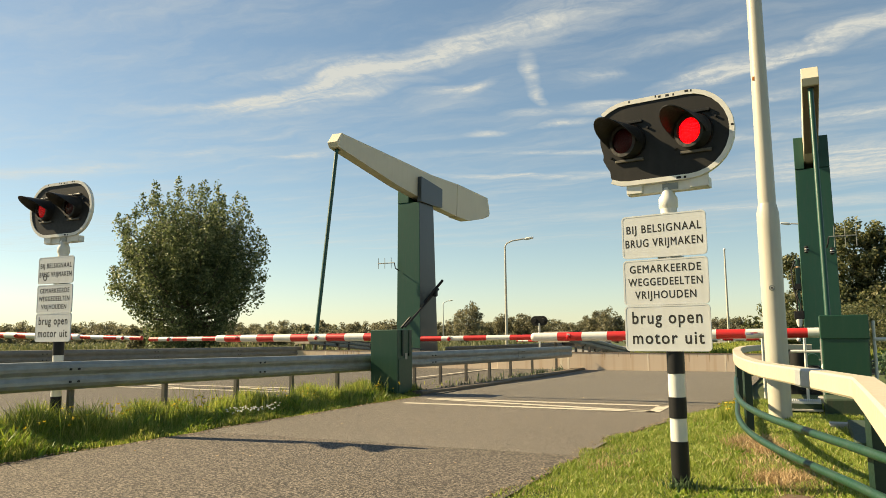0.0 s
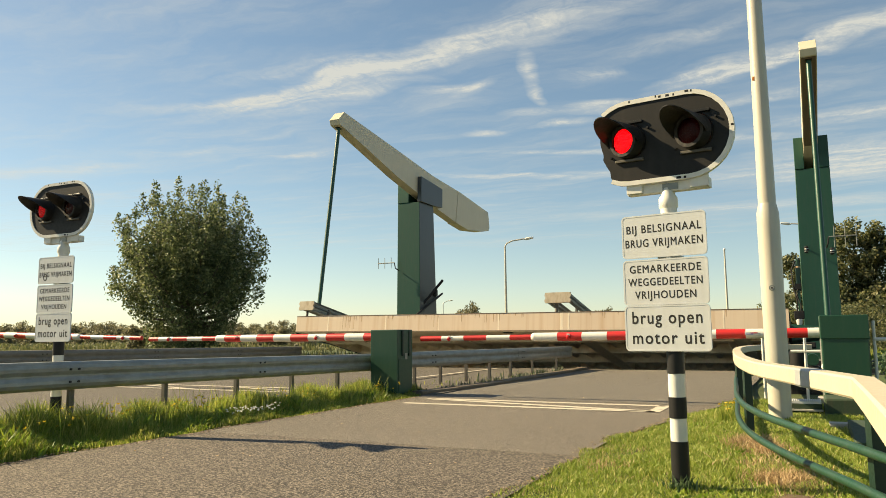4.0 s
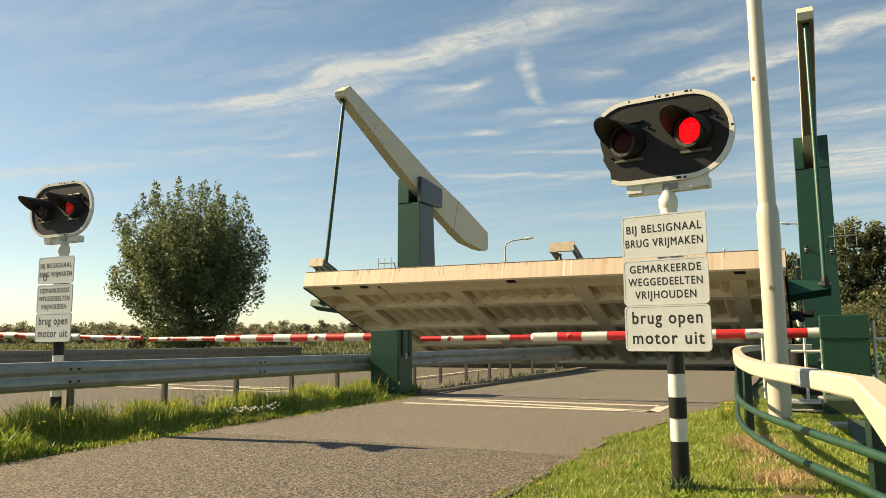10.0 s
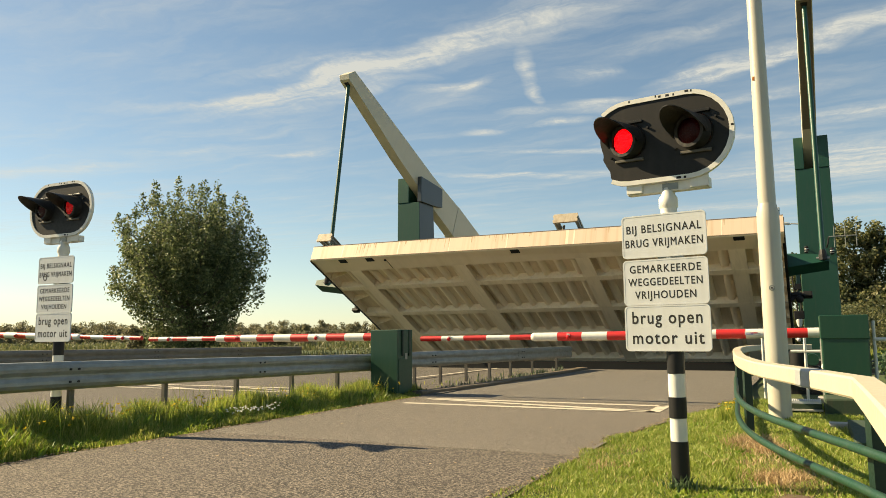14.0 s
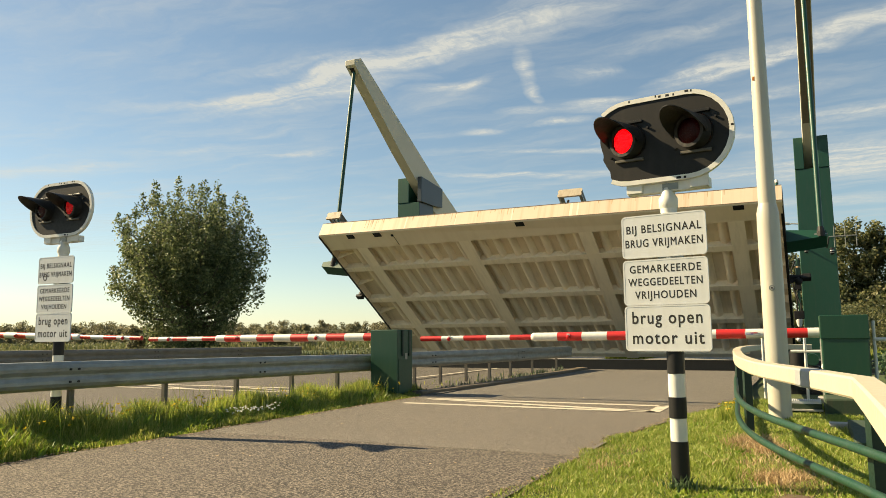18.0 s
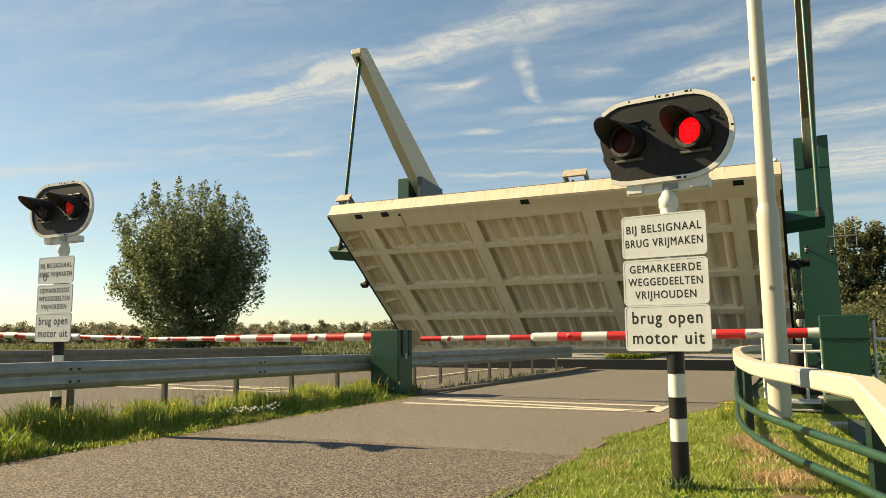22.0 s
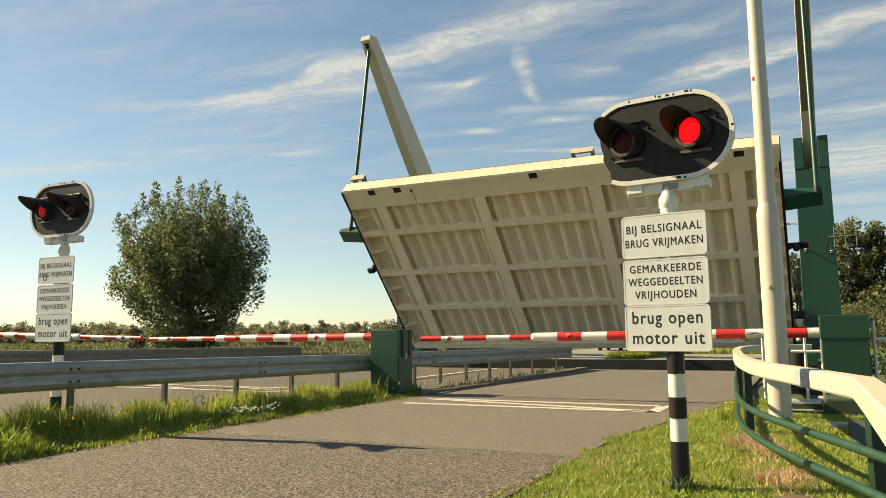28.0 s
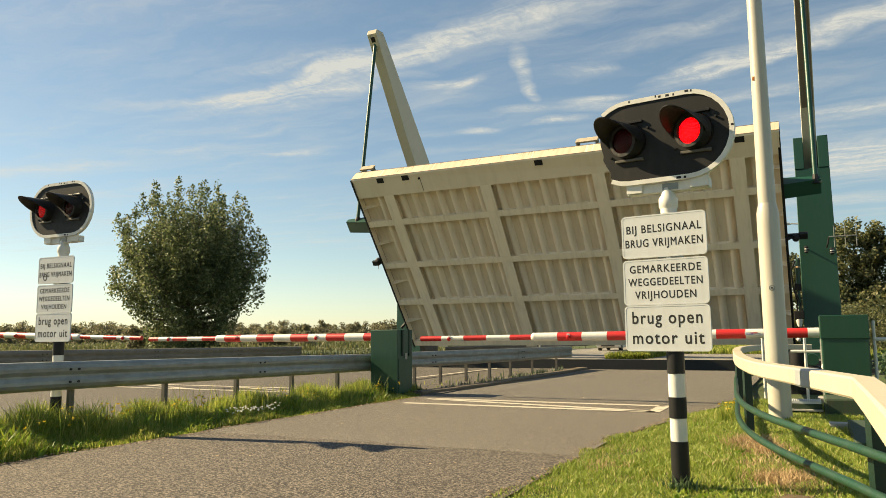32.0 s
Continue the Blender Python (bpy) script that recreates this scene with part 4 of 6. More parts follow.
        part("lamp_disc", prism(bmesh.new(), [(c * 0.128, d * 0.128) for c, d in circle], 1, -0.046, -0.042), M["lamp_on" if broken else "lamp_dim"], sg, "glowing red light disc", at=A)
        # blinking: made-up dark louvre slats before the light that open and shut
        for k in range(8):
            z0, z1 = -0.108 + 0.027 * k, -0.081 + 0.027 * k
            w = math.sqrt(0.1095 ** 2 - min(abs(z0), abs(z1)) ** 2)
            leaf = part("blink_slat", box_bm(-w, w, -0.0006, 0.0006, -0.0138, 0.0138), M["rubber"], sg, "added dark slat that blocks the light to blink it", at=A @ pose(0, -0.068, (z0 + z1) / 2))
            shutters.append((leaf, s < 0, -77))
        for dz in (0.165, -0.165):
            part("fixing_bar", box_bm(cx - 0.12, cx + 0.13, -0.035, -0.012, LENS_Z + dz - 0.012, LENS_Z + dz + 0.012, bevel=0.004), M["black"] if dz > 0 else M["galv_dull"], sg)
        for bx, bz in ((0.17, 0.1), (-0.16, -0.12)):
            part("wing_nut", tube_bm([(cx + bx, -0.03, LENS_Z + bz), (cx + bx, -0.012, LENS_Z + bz)], 0.01, 8), M["black"], sg)
    for lines, z, h, size in TEXTS:
        pl = part("sign_plate", prism(bmesh.new(), [(x - 0.035, q + z) for x, q in rounded_rect(0.7, h, 0.035)], 1, -0.018, -0.004), M["plate"], sg, "white sign plate lettered " + " ".join(lines))
        part("pressed_rim", ring_bm([(x - 0.035, q + z) for x, q in rounded_rect(0.7, h, 0.035)], [(x - 0.035, q + z) for x, q in rounded_rect(0.676, h - 0.024, 0.025)], -0.0197, -0.018), M["plate"], pl)
        n = len(lines)
        for k, line in enumerate(lines):
            zz = z + ((n - 1) / 2 - k) * (0.118 if n == 2 and size < 0.12 else (0.108 if n == 3 else 0.165))
            letters, w = text_mesh(line, size)
            want = {"BIJ BELSIGNAAL": 0.62, "BRUG VRIJMAKEN": 0.64, "GEMARKEERDE": 0.585, "WEGGEDEELTEN": 0.61, "VRIJHOUDEN": 0.5, "brug open": 0.57, "motor uit": 0.58}[line]
            for x, lm in letters:
                share("letter", lm, pl, pose(-0.035 + x * want / w, -0.0186, zz, 90, 0, 0) @ Matrix.Diagonal((want / w, 1, 1, 1)))
    part("clamp", box_bm(-0.09, 0.09, -0.004, 0.12, 1.44, 1.455), M["galv"], sg)
    part("clamp", box_bm(-0.09, 0.09, -0.004, 0.12, 1.83, 1.845), M["galv"], sg)
    if not broken:
        ring = [(math.cos(2 * math.pi * k / 20), math.sin(2 * math.pi * k / 20)) for k in range(20)]
        part("sticker_ring", ring_bm([(-0.24 + c * 0.04, 1.93 + d * 0.05) for c, d in ring], [(-0.24 + c * 0.026, 1.93 + d * 0.034) for c, d in ring], -0.0195, -0.0185), M["ink"], sg, "dark ring mark on the plate")
    return sg, shutters


near_signal, near_leaves = bridge_signal(pose(-0.975, 6.2, 0.0, 0, 0, -8), "twin red bridge signal, broken board, white text plates, striped pole", -17, 3, True, -0.05)
far_signal, far_leaves = bridge_signal(pose(-8.93, 6.5, 0.115), "twin red bridge signal behind the crash barrier with white text plates", -4, 4, False, -0.01)


# ---- lamp posts ----
def street_lamp(m, height, arm, r, label, az=0.0, lean=0.0):
    lp = thing("street_lamp", m, label, "street lamp", "street lamps")
    part("post", tube_bm([(0, 0, -0.1), (0, 0, height * 0.3), (0, 0, height * 0.9), (0, 0, height)], [r, r * 0.9, r * 0.6, r * 0.55], 14), M["alu"], lp, smooth=True)
    d = Vector((math.cos(az), math.sin(az), 0))
    part("arm", tube_bm([(0, 0, height), d * 0.15 + Vector((0, 0, height + 0.25)), d * 0.6 + Vector((0, 0, height + 0.45)), d * arm + Vector((0, 0, height + 0.6))], r * 0.5, 10), M["alu"], lp, smooth=True)
    bm = tube_bm([d * arm + Vector((0, 0, height + 0.55)), d * (arm + 0.2) + Vector((0, 0, height + 0.6)), d * (arm + 0.75) + Vector((0, 0, height + 0.68))], [0.05, 0.13, 0.08], 10)
    part("lantern", bm, M["white"], lp, "grey street lamp head", smooth=True)
    return lp


def near_lamp_post():
    lp = thing("lamp_post", pose(-0.395, 11.75, 0, 0, -0.1, 0), "tall pale painted steel lamp post with thicker foot", "lamp post")
    part("foot_tube", tube_bm([(0, 0, -0.05), (0, 0, 2.82), (0, 0, 2.98), (0, 0, 3.12)], [0.156, 0.156, 0.154, 0.124], 28), M["alu"], lp, smooth=True)
    part("upper_tube", tube_bm([(0, 0, 3.1), (0, 0, 6.5), (0, 0, 10.0)], [0.124, 0.106, 0.075], 24), M["alu"], lp, smooth=True)
    part("foot_cap", tube_bm([(0, -0.155, 1.86), (0, -0.175, 1.86)], 0.042, 14), M["galv"], lp, "round lock cap")
    part("foot_cap_hole", tube_bm([(0, -0.175, 1.86), (0, -0.179, 1.86)], 0.026, 12), M["concrete"], lp)
    part("sticker", box_bm(-0.09, -0.06, -0.1, -0.088, 5.0, 5.06), M["orange"], lp, "small orange sticker")
    part("cap_pin", tube_bm([(0, -0.179, 1.86), (0, -0.186, 1.86)], 0.012, 8), M["black"], lp)
    return lp


near_lamp_post()
street_lamp(pose(-21.95, 56.4, 0), 8.6, 1.6, 0.12, "tall pale street lamp on the road across the canal", 0.3)
street_lamp(pose(-57.7, 117.4, 0), 7.0, 1.0, 0.11, "distant pale street lamp by the road", 0.3)
street_lamp(pose(1.6, 66.5, 0), 9.6, 2.2, 0.11, "distant street lamp behind the bridge tower", 3.3)
mast = thing("mast", pose(-7.5, 85.6, 0), "thin pale signal mast across the canal", "mast")
part("pole", tube_bm([(0, 0, 0), (0, 0, 10.4)], [0.14, 0.08], 10), M["alu"], mast)
part("tip", ball(bmesh.new(), (0, 0, 10.5), 0.14, 10), M["white"], mast)


# ---- fence by the verge ----
FENCE = [(0.1, 21.6), (-0.45, 21.4), (-0.95, 20.8), (-1.25, 19.4), (-1.3, 17.4), (-1.2, 15.2), (-1.02, 12.96), (-0.8, 10.6), (-0.6, 9.09), (-0.4, 7.94), (-0.13, 7.0), (0.07, 6.27), (0.31, 5.38), (0.31, 4.3), (0.3, 2.8)]


def fence_rail():
    fe = thing("guard_fence", pose(0, 0, 0), "cream topped guard fence with green tubes curving along the grass", "fence")
    prof = [(-0.06, -0.075), (0.06, -0.075), (0.072, -0.06), (0.072, 0.05), (0.06, 0.065), (-0.06, 0.065), (-0.072, 0.05), (-0.072, -0.06)]
    def smooth_path(pts, z, n=5):
        v = [Vector((x, y, z)) for x, y in pts]
        out = []
        for i in range(len(v) - 1):
            p0, p1, p2, p3 = v[max(i - 1, 0)], v[i], v[i + 1], v[min(i + 2, len(v) - 1)]
            for k in range(n):
                t = k / n
                out.append(0.5 * ((2 * p1) + (p2 - p0) * t + (2 * p0 - 5 * p1 + 4 * p2 - p3) * t * t + (3 * p1 - p0 - 3 * p2 + p3) * t ** 3))
        out.append(v[-1])
        return out
    curve = smooth_path(FENCE[:-2], 0.86) 
    part("top_rail", sweep(bmesh.new(), curve, prof, True), M["fence_cream"], fe, "broad cream painted top rail")
    part("top_rail", sweep(bmesh.new(), [Vector((0.31, 5.44, 0.8605)), Vector((0.31, 4.3, 0.8605)), Vector((0.3, 2.8, 0.8605))], prof, True), M["fence_cream"], fe, "broad cream painted top rail")
    pa = [(a * 1.03, b * 1.03) for a, b in prof]
    part("grey_band", sweep(bmesh.new(), [Vector((-0.03, 6.62, 0.86)), Vector((0.07, 6.27, 0.86))], pa, True), M["grey_patch"], fe, "grey band round the top rail")
    lower = [(0.0, 21.7), (-0.55, 21.5), (-1.05, 20.9), (-1.3, 19.4), (-1.36, 17.4), (-1.22, 15.2), (-1.07, 12.96), (-0.94, 11.44), (-0.81, 9.87), (-0.62, 8.5), (-0.36, 7.4), (0.0, 6.33), (0.24, 5.67), (0.46, 5.0), (0.78, 4.0)]
    for z in (0.45, 0.2):
        part("tube", tube_bm(smooth_path(lower, z), 0.032, 10), M["tube_green"], fe, smooth=True)
    for x, y in ((-0.4, 21.35), (-1.3, 17.4), (-1.07, 13.6), (-0.69, 9.96), (0.37, 5.66), (0.36, 3.0)):
        part("post", box_bm(-0.043, 0.043, -0.043, 0.043, -0.1, 0.79), M["post_green"], fe, at=pose(x, y, 0, 0, 0, 20))
    return fe


fence_rail()


# ---- plants ----
rng = np.random.default_rng(7)


def blades(name, n, spots, h0, h1, width, mat, label, category, lean=0.35, z=-0.02, scale=1.0):
    """Tapered bent blades on given spots (n x 2)."""
    n = len(spots)
    h = rng.uniform(h0, h1, n) * scale
    az = rng.uniform(0, 2 * np.pi, n)
    ln = rng.uniform(0.05, lean, n) * h
    face = rng.uniform(0, 2 * np.pi, n)
    w = width * rng.uniform(0.6, 1.3, n)
    wx, wy = np.cos(face) * w / 2, np.sin(face) * w / 2
    bx, by = np.cos(az) * ln, np.sin(az) * ln
    x, y = spots[:, 0], spots[:, 1]
    zb = spots[:, 2] if spots.shape[1] > 2 else np.full(n, z)
    co = np.zeros((n, 2, 4, 3))
    mx, my, mz = x + bx * 0.35, y + by * 0.35, zb + h * 0.6
    co[:, 0, 0] = np.stack([x - wx, y - wy, zb], 1)
    co[:, 0, 1] = np.stack([x + wx, y + wy, zb], 1)
    co[:, 0, 2] = np.stack([mx + wx * 0.8, my + wy * 0.8, mz], 1)
    co[:, 0, 3] = np.stack([mx - wx * 0.8, my - wy * 0.8, mz], 1)
    tx, ty, tz = x + bx, y + by, zb + h
    co[:, 1, 0] = co[:, 0, 3]
    co[:, 1, 1] = co[:, 0, 2]
    co[:, 1, 2] = np.stack([tx + wx * 0.12, ty + wy * 0.12, tz], 1)
    co[:, 1, 3] = np.stack([tx - wx * 0.12, ty - wy * 0.12, tz], 1)
    me = bpy.data.meshes.new(name)
    vs = np.concatenate([co[:, 0], co[:, 1, 2:]], 1).reshape(-1, 3)
    i = np.arange(n)[:, None] * 6
    f = np.concatenate([i + np.array([[0, 1, 2, 3]]), i + np.array([[3, 2, 4, 5]])], 0)
    me.from_pydata(vs.tolist(), [], f.tolist())
    me.materials.append(mat)
    return tagged(new(name, me), label, category, kind="stuff")


def spots_in(n, x0, x1, y0, y1, dense_near=True, keep=None):
    u = rng.uniform(0, 1, n)
    y = y0 + (y1 - y0) * (u ** 1.6 if dense_near else u)
    x = rng.uniform(x0, x1, n)
    p = np.stack([x, y], 1)
    if keep is not None:
        p = p[keep(p[:, 0], p[:, 1])]
    return p


wob = lambda y: 0.05 * np.sin(y * 2.1) + 0.035 * np.sin(y * 5.3 + 1)


def edge_scale(p, edge, reach, least):
    """Blades stand low at the road's edge and tall further in."""
    return least + (1 - least) * np.clip((edge - p[:, 0]) / reach, 0, 1)


def patches(p):
    """Tufts and hollows in uncut grass."""
    a = np.sin(p[:, 0] * 5.1 + 2 * np.sin(p[:, 1] * 1.7)) + np.sin(p[:, 1] * 3.3 + 1.5 * np.sin(p[:, 0] * 3.7 + 1)) + 0.7 * np.sin(p[:, 1] * 7.9 + p[:, 0] * 6.1)
    return np.clip(0.95 + 0.26 * a, 0.45, 1.6)


def near_tall(p):
    """The verge stands higher towards the start of the barrier."""
    return 1.0 + 0.5 * np.clip((8.0 - p[:, 1]) / 3.0, 0, 1)


left = spots_in(125000, -9.1, -7.02, 2.6, 14.5, True, lambda x, y: (x < -7.22 + wob(y)))
blades("verge_grass", 0, left, 0.08, 0.26, 0.0115, M["blade"], "tall uncut green verge grass under the crash barrier", "grass", 0.6, scale=edge_scale(left, -7.2, 0.75, 0.2) * patches(left) * near_tall(left))
tall = spots_in(900, -9.0, -7.5, 2.8, 13.0, True)
blades("verge_grass", 0, tall, 0.3, 0.5, 0.012, M["blade"], "long grass stalks in the verge", "grass", 0.4)
broad = spots_in(11000, -8.6, -7.25, 2.6, 12.5, True, lambda x, y: (np.sin(x * 9 + y * 4) + np.sin(y * 2.7) > 0.1))
blades("verge_weeds", 0, broad, 0.06, 0.22, 0.026, M["weed_bright"], "broad-leaved dandelion weeds among the verge grass", "weeds", 1.1, scale=edge_scale(broad, -7.2, 0.4, 0.3) * patches(broad) * near_tall(broad))
def right_lawn(y):
    return -2.1 + np.where(y < 9, 0, 0.95 * np.minimum(1, (y - 9) / 5.5)) + 0.8 * wob(y) - 0.05


lawn = spots_in(230000, -2.3, 3.0, 3.2, 15.0, True, lambda x, y: x > right_lawn(y))
def bald(p):
    """Low where the mown lawn is worn or matted."""
    a = np.sin(p[:, 0] * 3.9 + 1.3 * np.sin(p[:, 1] * 2.3)) + np.sin(p[:, 1] * 2.9 + 1.1 * np.sin(p[:, 0] * 5.7)) + 0.8 * np.sin(p[:, 0] * 9.1 - p[:, 1] * 6.3)
    return np.clip(0.8 + 0.22 * a, 0.3, 1.3)


blades("lawn_grass", 0, lawn, 0.025, 0.07, 0.0105, M["lawn"], "short mown sunlit grass beside the service road", "grass", 1.1, scale=bald(lawn))
dry = spots_in(9000, -2.3, 1.5, 3.2, 12.0, True, lambda x, y: (x > right_lawn(y)) & (np.sin(x * 4.1 + y * 1.9) + np.sin(y * 3.7 - x * 2.2) > 0.35))
blades("dry_grass", 0, dry, 0.015, 0.05, 0.009, M["hay"], "yellowed dry grass in the mown lawn", "grass", 1.8)
clover = spots_in(9000, -2.2, 1.5, 3.2, 12.0, True, lambda x, y: (x > right_lawn(y)) & (np.sin(x * 3.1 - y * 2.6) + np.sin(y * 1.9 + x * 4.2) > 0.7))
blades("lawn_weeds", 0, clover, 0.02, 0.055, 0.03, M["weed_bright"], "broad weeds in the mown lawn", "weeds", 1.6)


def leaf_cloud(centres, per, spread, size, squash=0.8, up=0.3):
    """Small leaf-shaped quads round clump centres."""
    n = len(centres) * per
    c = np.repeat(centres, per, 0)
    d = rng.normal(0, 1, (n, 3))
    d /= np.linalg.norm(d, axis=1, keepdims=True)
    c = c + d * (rng.uniform(0, 1, (n, 1)) ** 0.45) * spread * np.array([1, 1, squash])
    nrm = d * 0.6 + rng.normal(0, 0.6, (n, 3)) + np.array([0, 0, up])
    nrm /= np.linalg.norm(nrm, axis=1, keepdims=True)
    t = np.cross(nrm, rng.normal(0, 1, (n, 3)))
    t /= np.linalg.norm(t, axis=1, keepdims=True)
    b = np.cross(nrm, t)
    s = size * rng.uniform(0.55, 1.25, (n, 1))
    co = np.stack([c - t * s * 0.5, c + b * s * 0.3, c + t * s * 0.5, c - b * s * 0.3], 1)
    return co


def crown_centres(n, c, rx, rz, low=0.3, lumps=9, full=1.0):
    """Clump centres in an uneven egg, thick towards the outside."""
    lob = rng.normal(0, 1, (lumps, 3))
    lob /= np.linalg.norm(lob, axis=1, keepdims=True)
    out = []
    while len(out) < n:
        d = rng.normal(0, 1, 3)
        d /= np.linalg.norm(d)
        bulge = 0.86 + 0.2 * max(0.0, float(np.max(lob @ d)) - 0.55) / 0.45
        r = rng.uniform(0.12, 1.0) ** 0.42 * bulge
        p = d * r
        if p[2] < -0.72 and abs(d[0]) + abs(d[1]) > 0.75 and rng.uniform() < low:
            continue
        wide = 1.0 + 0.16 * max(0.0, -p[2]) * full
        out.append((c[0] + p[0] * rx * wide, c[1] + p[1] * rx * wide, c[2] + p[2] * rz))
    return np.array(out)


def tree(base, crown_c, rx, rz, clumps, per, leaf, label, trunk_r=0.28, spread=0.62, mat="leaf", stems=5, group="trees"):
    tr = thing("tree", pose(*base), label, "tree", group)
    rel = (crown_c[0] - base[0], crown_c[1] - base[1], crown_c[2] - base[2])
    bm = bmesh.new()
    top = rel[2] + rz * 0.55
    tube(bm, [(0, 0, -0.2), (rel[0] * 0.2, rel[1] * 0.2, rel[2] * 0.35), (rel[0] * 0.6, rel[1] * 0.6, rel[2] * 0.8), (rel[0], rel[1], top)], [trunk_r * 1.2, trunk_r, trunk_r * 0.6, trunk_r * 0.15], 10)
    part("trunk", bm, M["bark"], tr, smooth=True)
    centres = crown_centres(clumps, rel, rx, rz, 0.3)
    for k in range(stems * 3):
        e = centres[rng.integers(len(centres))]
        z0 = rel[2] * rng.uniform(0.3, 0.7)
        f = z0 / max(0.1, rel[2])
        s0 = Vector((rel[0] * f, rel[1] * f, z0))
        e = Vector(e)
        mid = s0.lerp(e, 0.5) + Vector((0, 0, 0.12 * (e - s0).length))
        part("limb", tube_bm([s0, mid, e], [trunk_r * 0.4, trunk_r * 0.22, trunk_r * 0.06], 6), M["bark"], tr)
    co = leaf_cloud(centres, per, spread, leaf, 0.9)
    me = quads("crown", co, M[mat])
    cr = new("crown", me)
    cr.parent = tr
    return tr


rng = np.random.default_rng(21)
def poplar(base, rx, top, label):
    """A broad poplar: limbs fan out of a short trunk and end in upright leafy plumes."""
    tr = thing("tree", pose(*base), label, "tree", "trees")
    part("trunk", tube_bm([(0, 0, -0.2), (0.05, 0, 1.5), (0.0, 0.1, 5.0), (0.1, 0, top * 0.85)], [0.5, 0.38, 0.24, 0.04], 12), M["bark"], tr, smooth=True)
    mid, half = top * 0.5, top * 0.49
    cs, rad = [], []
    n = 130
    for k in range(n):
        u = 1 - 2 * (k + 0.5) / n
        a = k * 2.39996 + rng.uniform(-0.2, 0.2)
        r = math.sqrt(1 - u * u)
        g = rng.uniform(0.82, 1.03)
        full = 1.0 - 0.22 * max(0.0, -u - 0.35)
        r = min(1.0, r * 1.1)
        tip = Vector((r * math.cos(a) * rx * g * full, r * math.sin(a) * rx * g * full, max(0.9, mid + u * half * g)))
        s0 = Vector((0, 0, min(1.2 + 0.42 * tip.z * rng.uniform(0.7, 1.0), tip.z * 0.9)))
        bend = s0.lerp(tip, 0.55) + Vector((0, 0, -0.1 * (tip - s0).length))
        if k % 3 == 0:
            part("limb", tube_bm([s0, bend, tip], [0.12, 0.07, 0.02], 6), M["bark"], tr)
        size = rng.uniform(0.8, 1.25)
        if u < -0.3 and k % 3:
            continue
        for f, w in ((0.45, 0.85), (0.62, 0.85), (0.78, 0.8), (0.92, 0.66)):
            if u < 0 and f < 0.6:
                continue
            c = s0.lerp(bend, min(1.0, f * 1.8)) if f < 0.55 else bend.lerp(tip, (f - 0.55) / 0.45)
            cs.append(tuple(c + Vector(rng.normal(0, 0.16, 3))))
            rad.append(w * size)
        for h, w in ((0.15, 0.5), (0.55, 0.36), (0.9, 0.22)):
            if u > -0.55:
                cs.append(tuple(tip + Vector((0, 0, h * size * (1.0 if u > 0 else 0.5))) + Vector(rng.normal(0, 0.06, 3))))
                rad.append(w * size)
    for k in range(150):
        d = Vector(rng.normal(0, 1, 3)).normalized() * rng.uniform(0.2, 0.75)
        d.z = d.z * 0.75 + 0.24
        cs.append((d.x * rx, d.y * rx, max(1.0, mid + d.z * half)))
        rad.append(0.8)
    for k in range(80):
        a, z = rng.uniform(0, 6.28), rng.uniform(0.7, 4.2)
        r = rng.uniform(0.25, 0.5 + 0.1 * z) * rx * 0.75
        cs.append((r * math.cos(a), r * math.sin(a), z))
        rad.append(0.6)
    cs, rad = np.array(cs), np.array(rad)
    co = []
    for w in np.unique(np.round(rad, 1)):
        sel = np.round(rad, 1) == w
        co.append(leaf_cloud(cs[sel], max(16, int(170 * w ** 1.7)), w, 0.225, 1.25))
    cr = new("crown", quads("crown", np.concatenate(co), M["poplar"]))
    cr.parent = tr
    return tr


poplar((-40.55, 40.2, 0.0), 5.3, 12.35, "large round-crowned poplar tree standing alone on the canal bank")
tree((3.2, 68.0, 0.0), (3.0, 68.0, 6.0), 3.0, 4.9, 110, 150, 0.34, "leafy dark green tree behind the bridge tower", 0.22, 0.8)
tree((7.6, 67.5, 0.0), (7.4, 67.5, 5.6), 3.4, 4.8, 130, 150, 0.34, "leafy dark green tree at the road edge across the canal", 0.22, 0.8)
tree((-0.2, 70.5, 0.0), (-0.3, 70.5, 4.4), 2.0, 4.2, 70, 130, 0.34, "slender leafy tree behind the lamp post", 0.18, 0.7)
tree((12.0, 70.0, 0.0), (12.0, 70.0, 6.0), 3.6, 5.0, 110, 140, 0.36, "leafy dark green tree in the roadside belt", 0.22, 0.8)
tree((-45.6, 100.8, 0.0), (-45.6, 100.8, 3.4), 2.7, 3.2, 60, 60, 0.34, "small rounded field tree beyond the canal", 0.2, 0.7, "leaf_hazed")
tree((-98.0, 270.0, 0.0), (-98.0, 270.0, 5.6), 4.6, 4.6, 60, 46, 0.75, "distant round tree in the field hedge", 0.3, 1.4, "leaf_hazed")
tree((-72.0, 285.0, 0.0), (-72.0, 285.0, 5.8), 4.6, 4.8, 60, 46, 0.75, "distant round tree in the field hedge", 0.3, 1.4, "leaf_hazed")


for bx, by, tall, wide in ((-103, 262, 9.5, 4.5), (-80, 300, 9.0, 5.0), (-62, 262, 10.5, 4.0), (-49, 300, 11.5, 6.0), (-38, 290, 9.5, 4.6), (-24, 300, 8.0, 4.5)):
    tree((bx, by, 0.0), (bx, by, tall * 0.55), wide, tall * 0.48, 46, 48, 0.7, "distant field tree above the far hedge", 0.3, 1.3, "leaf_hazed")


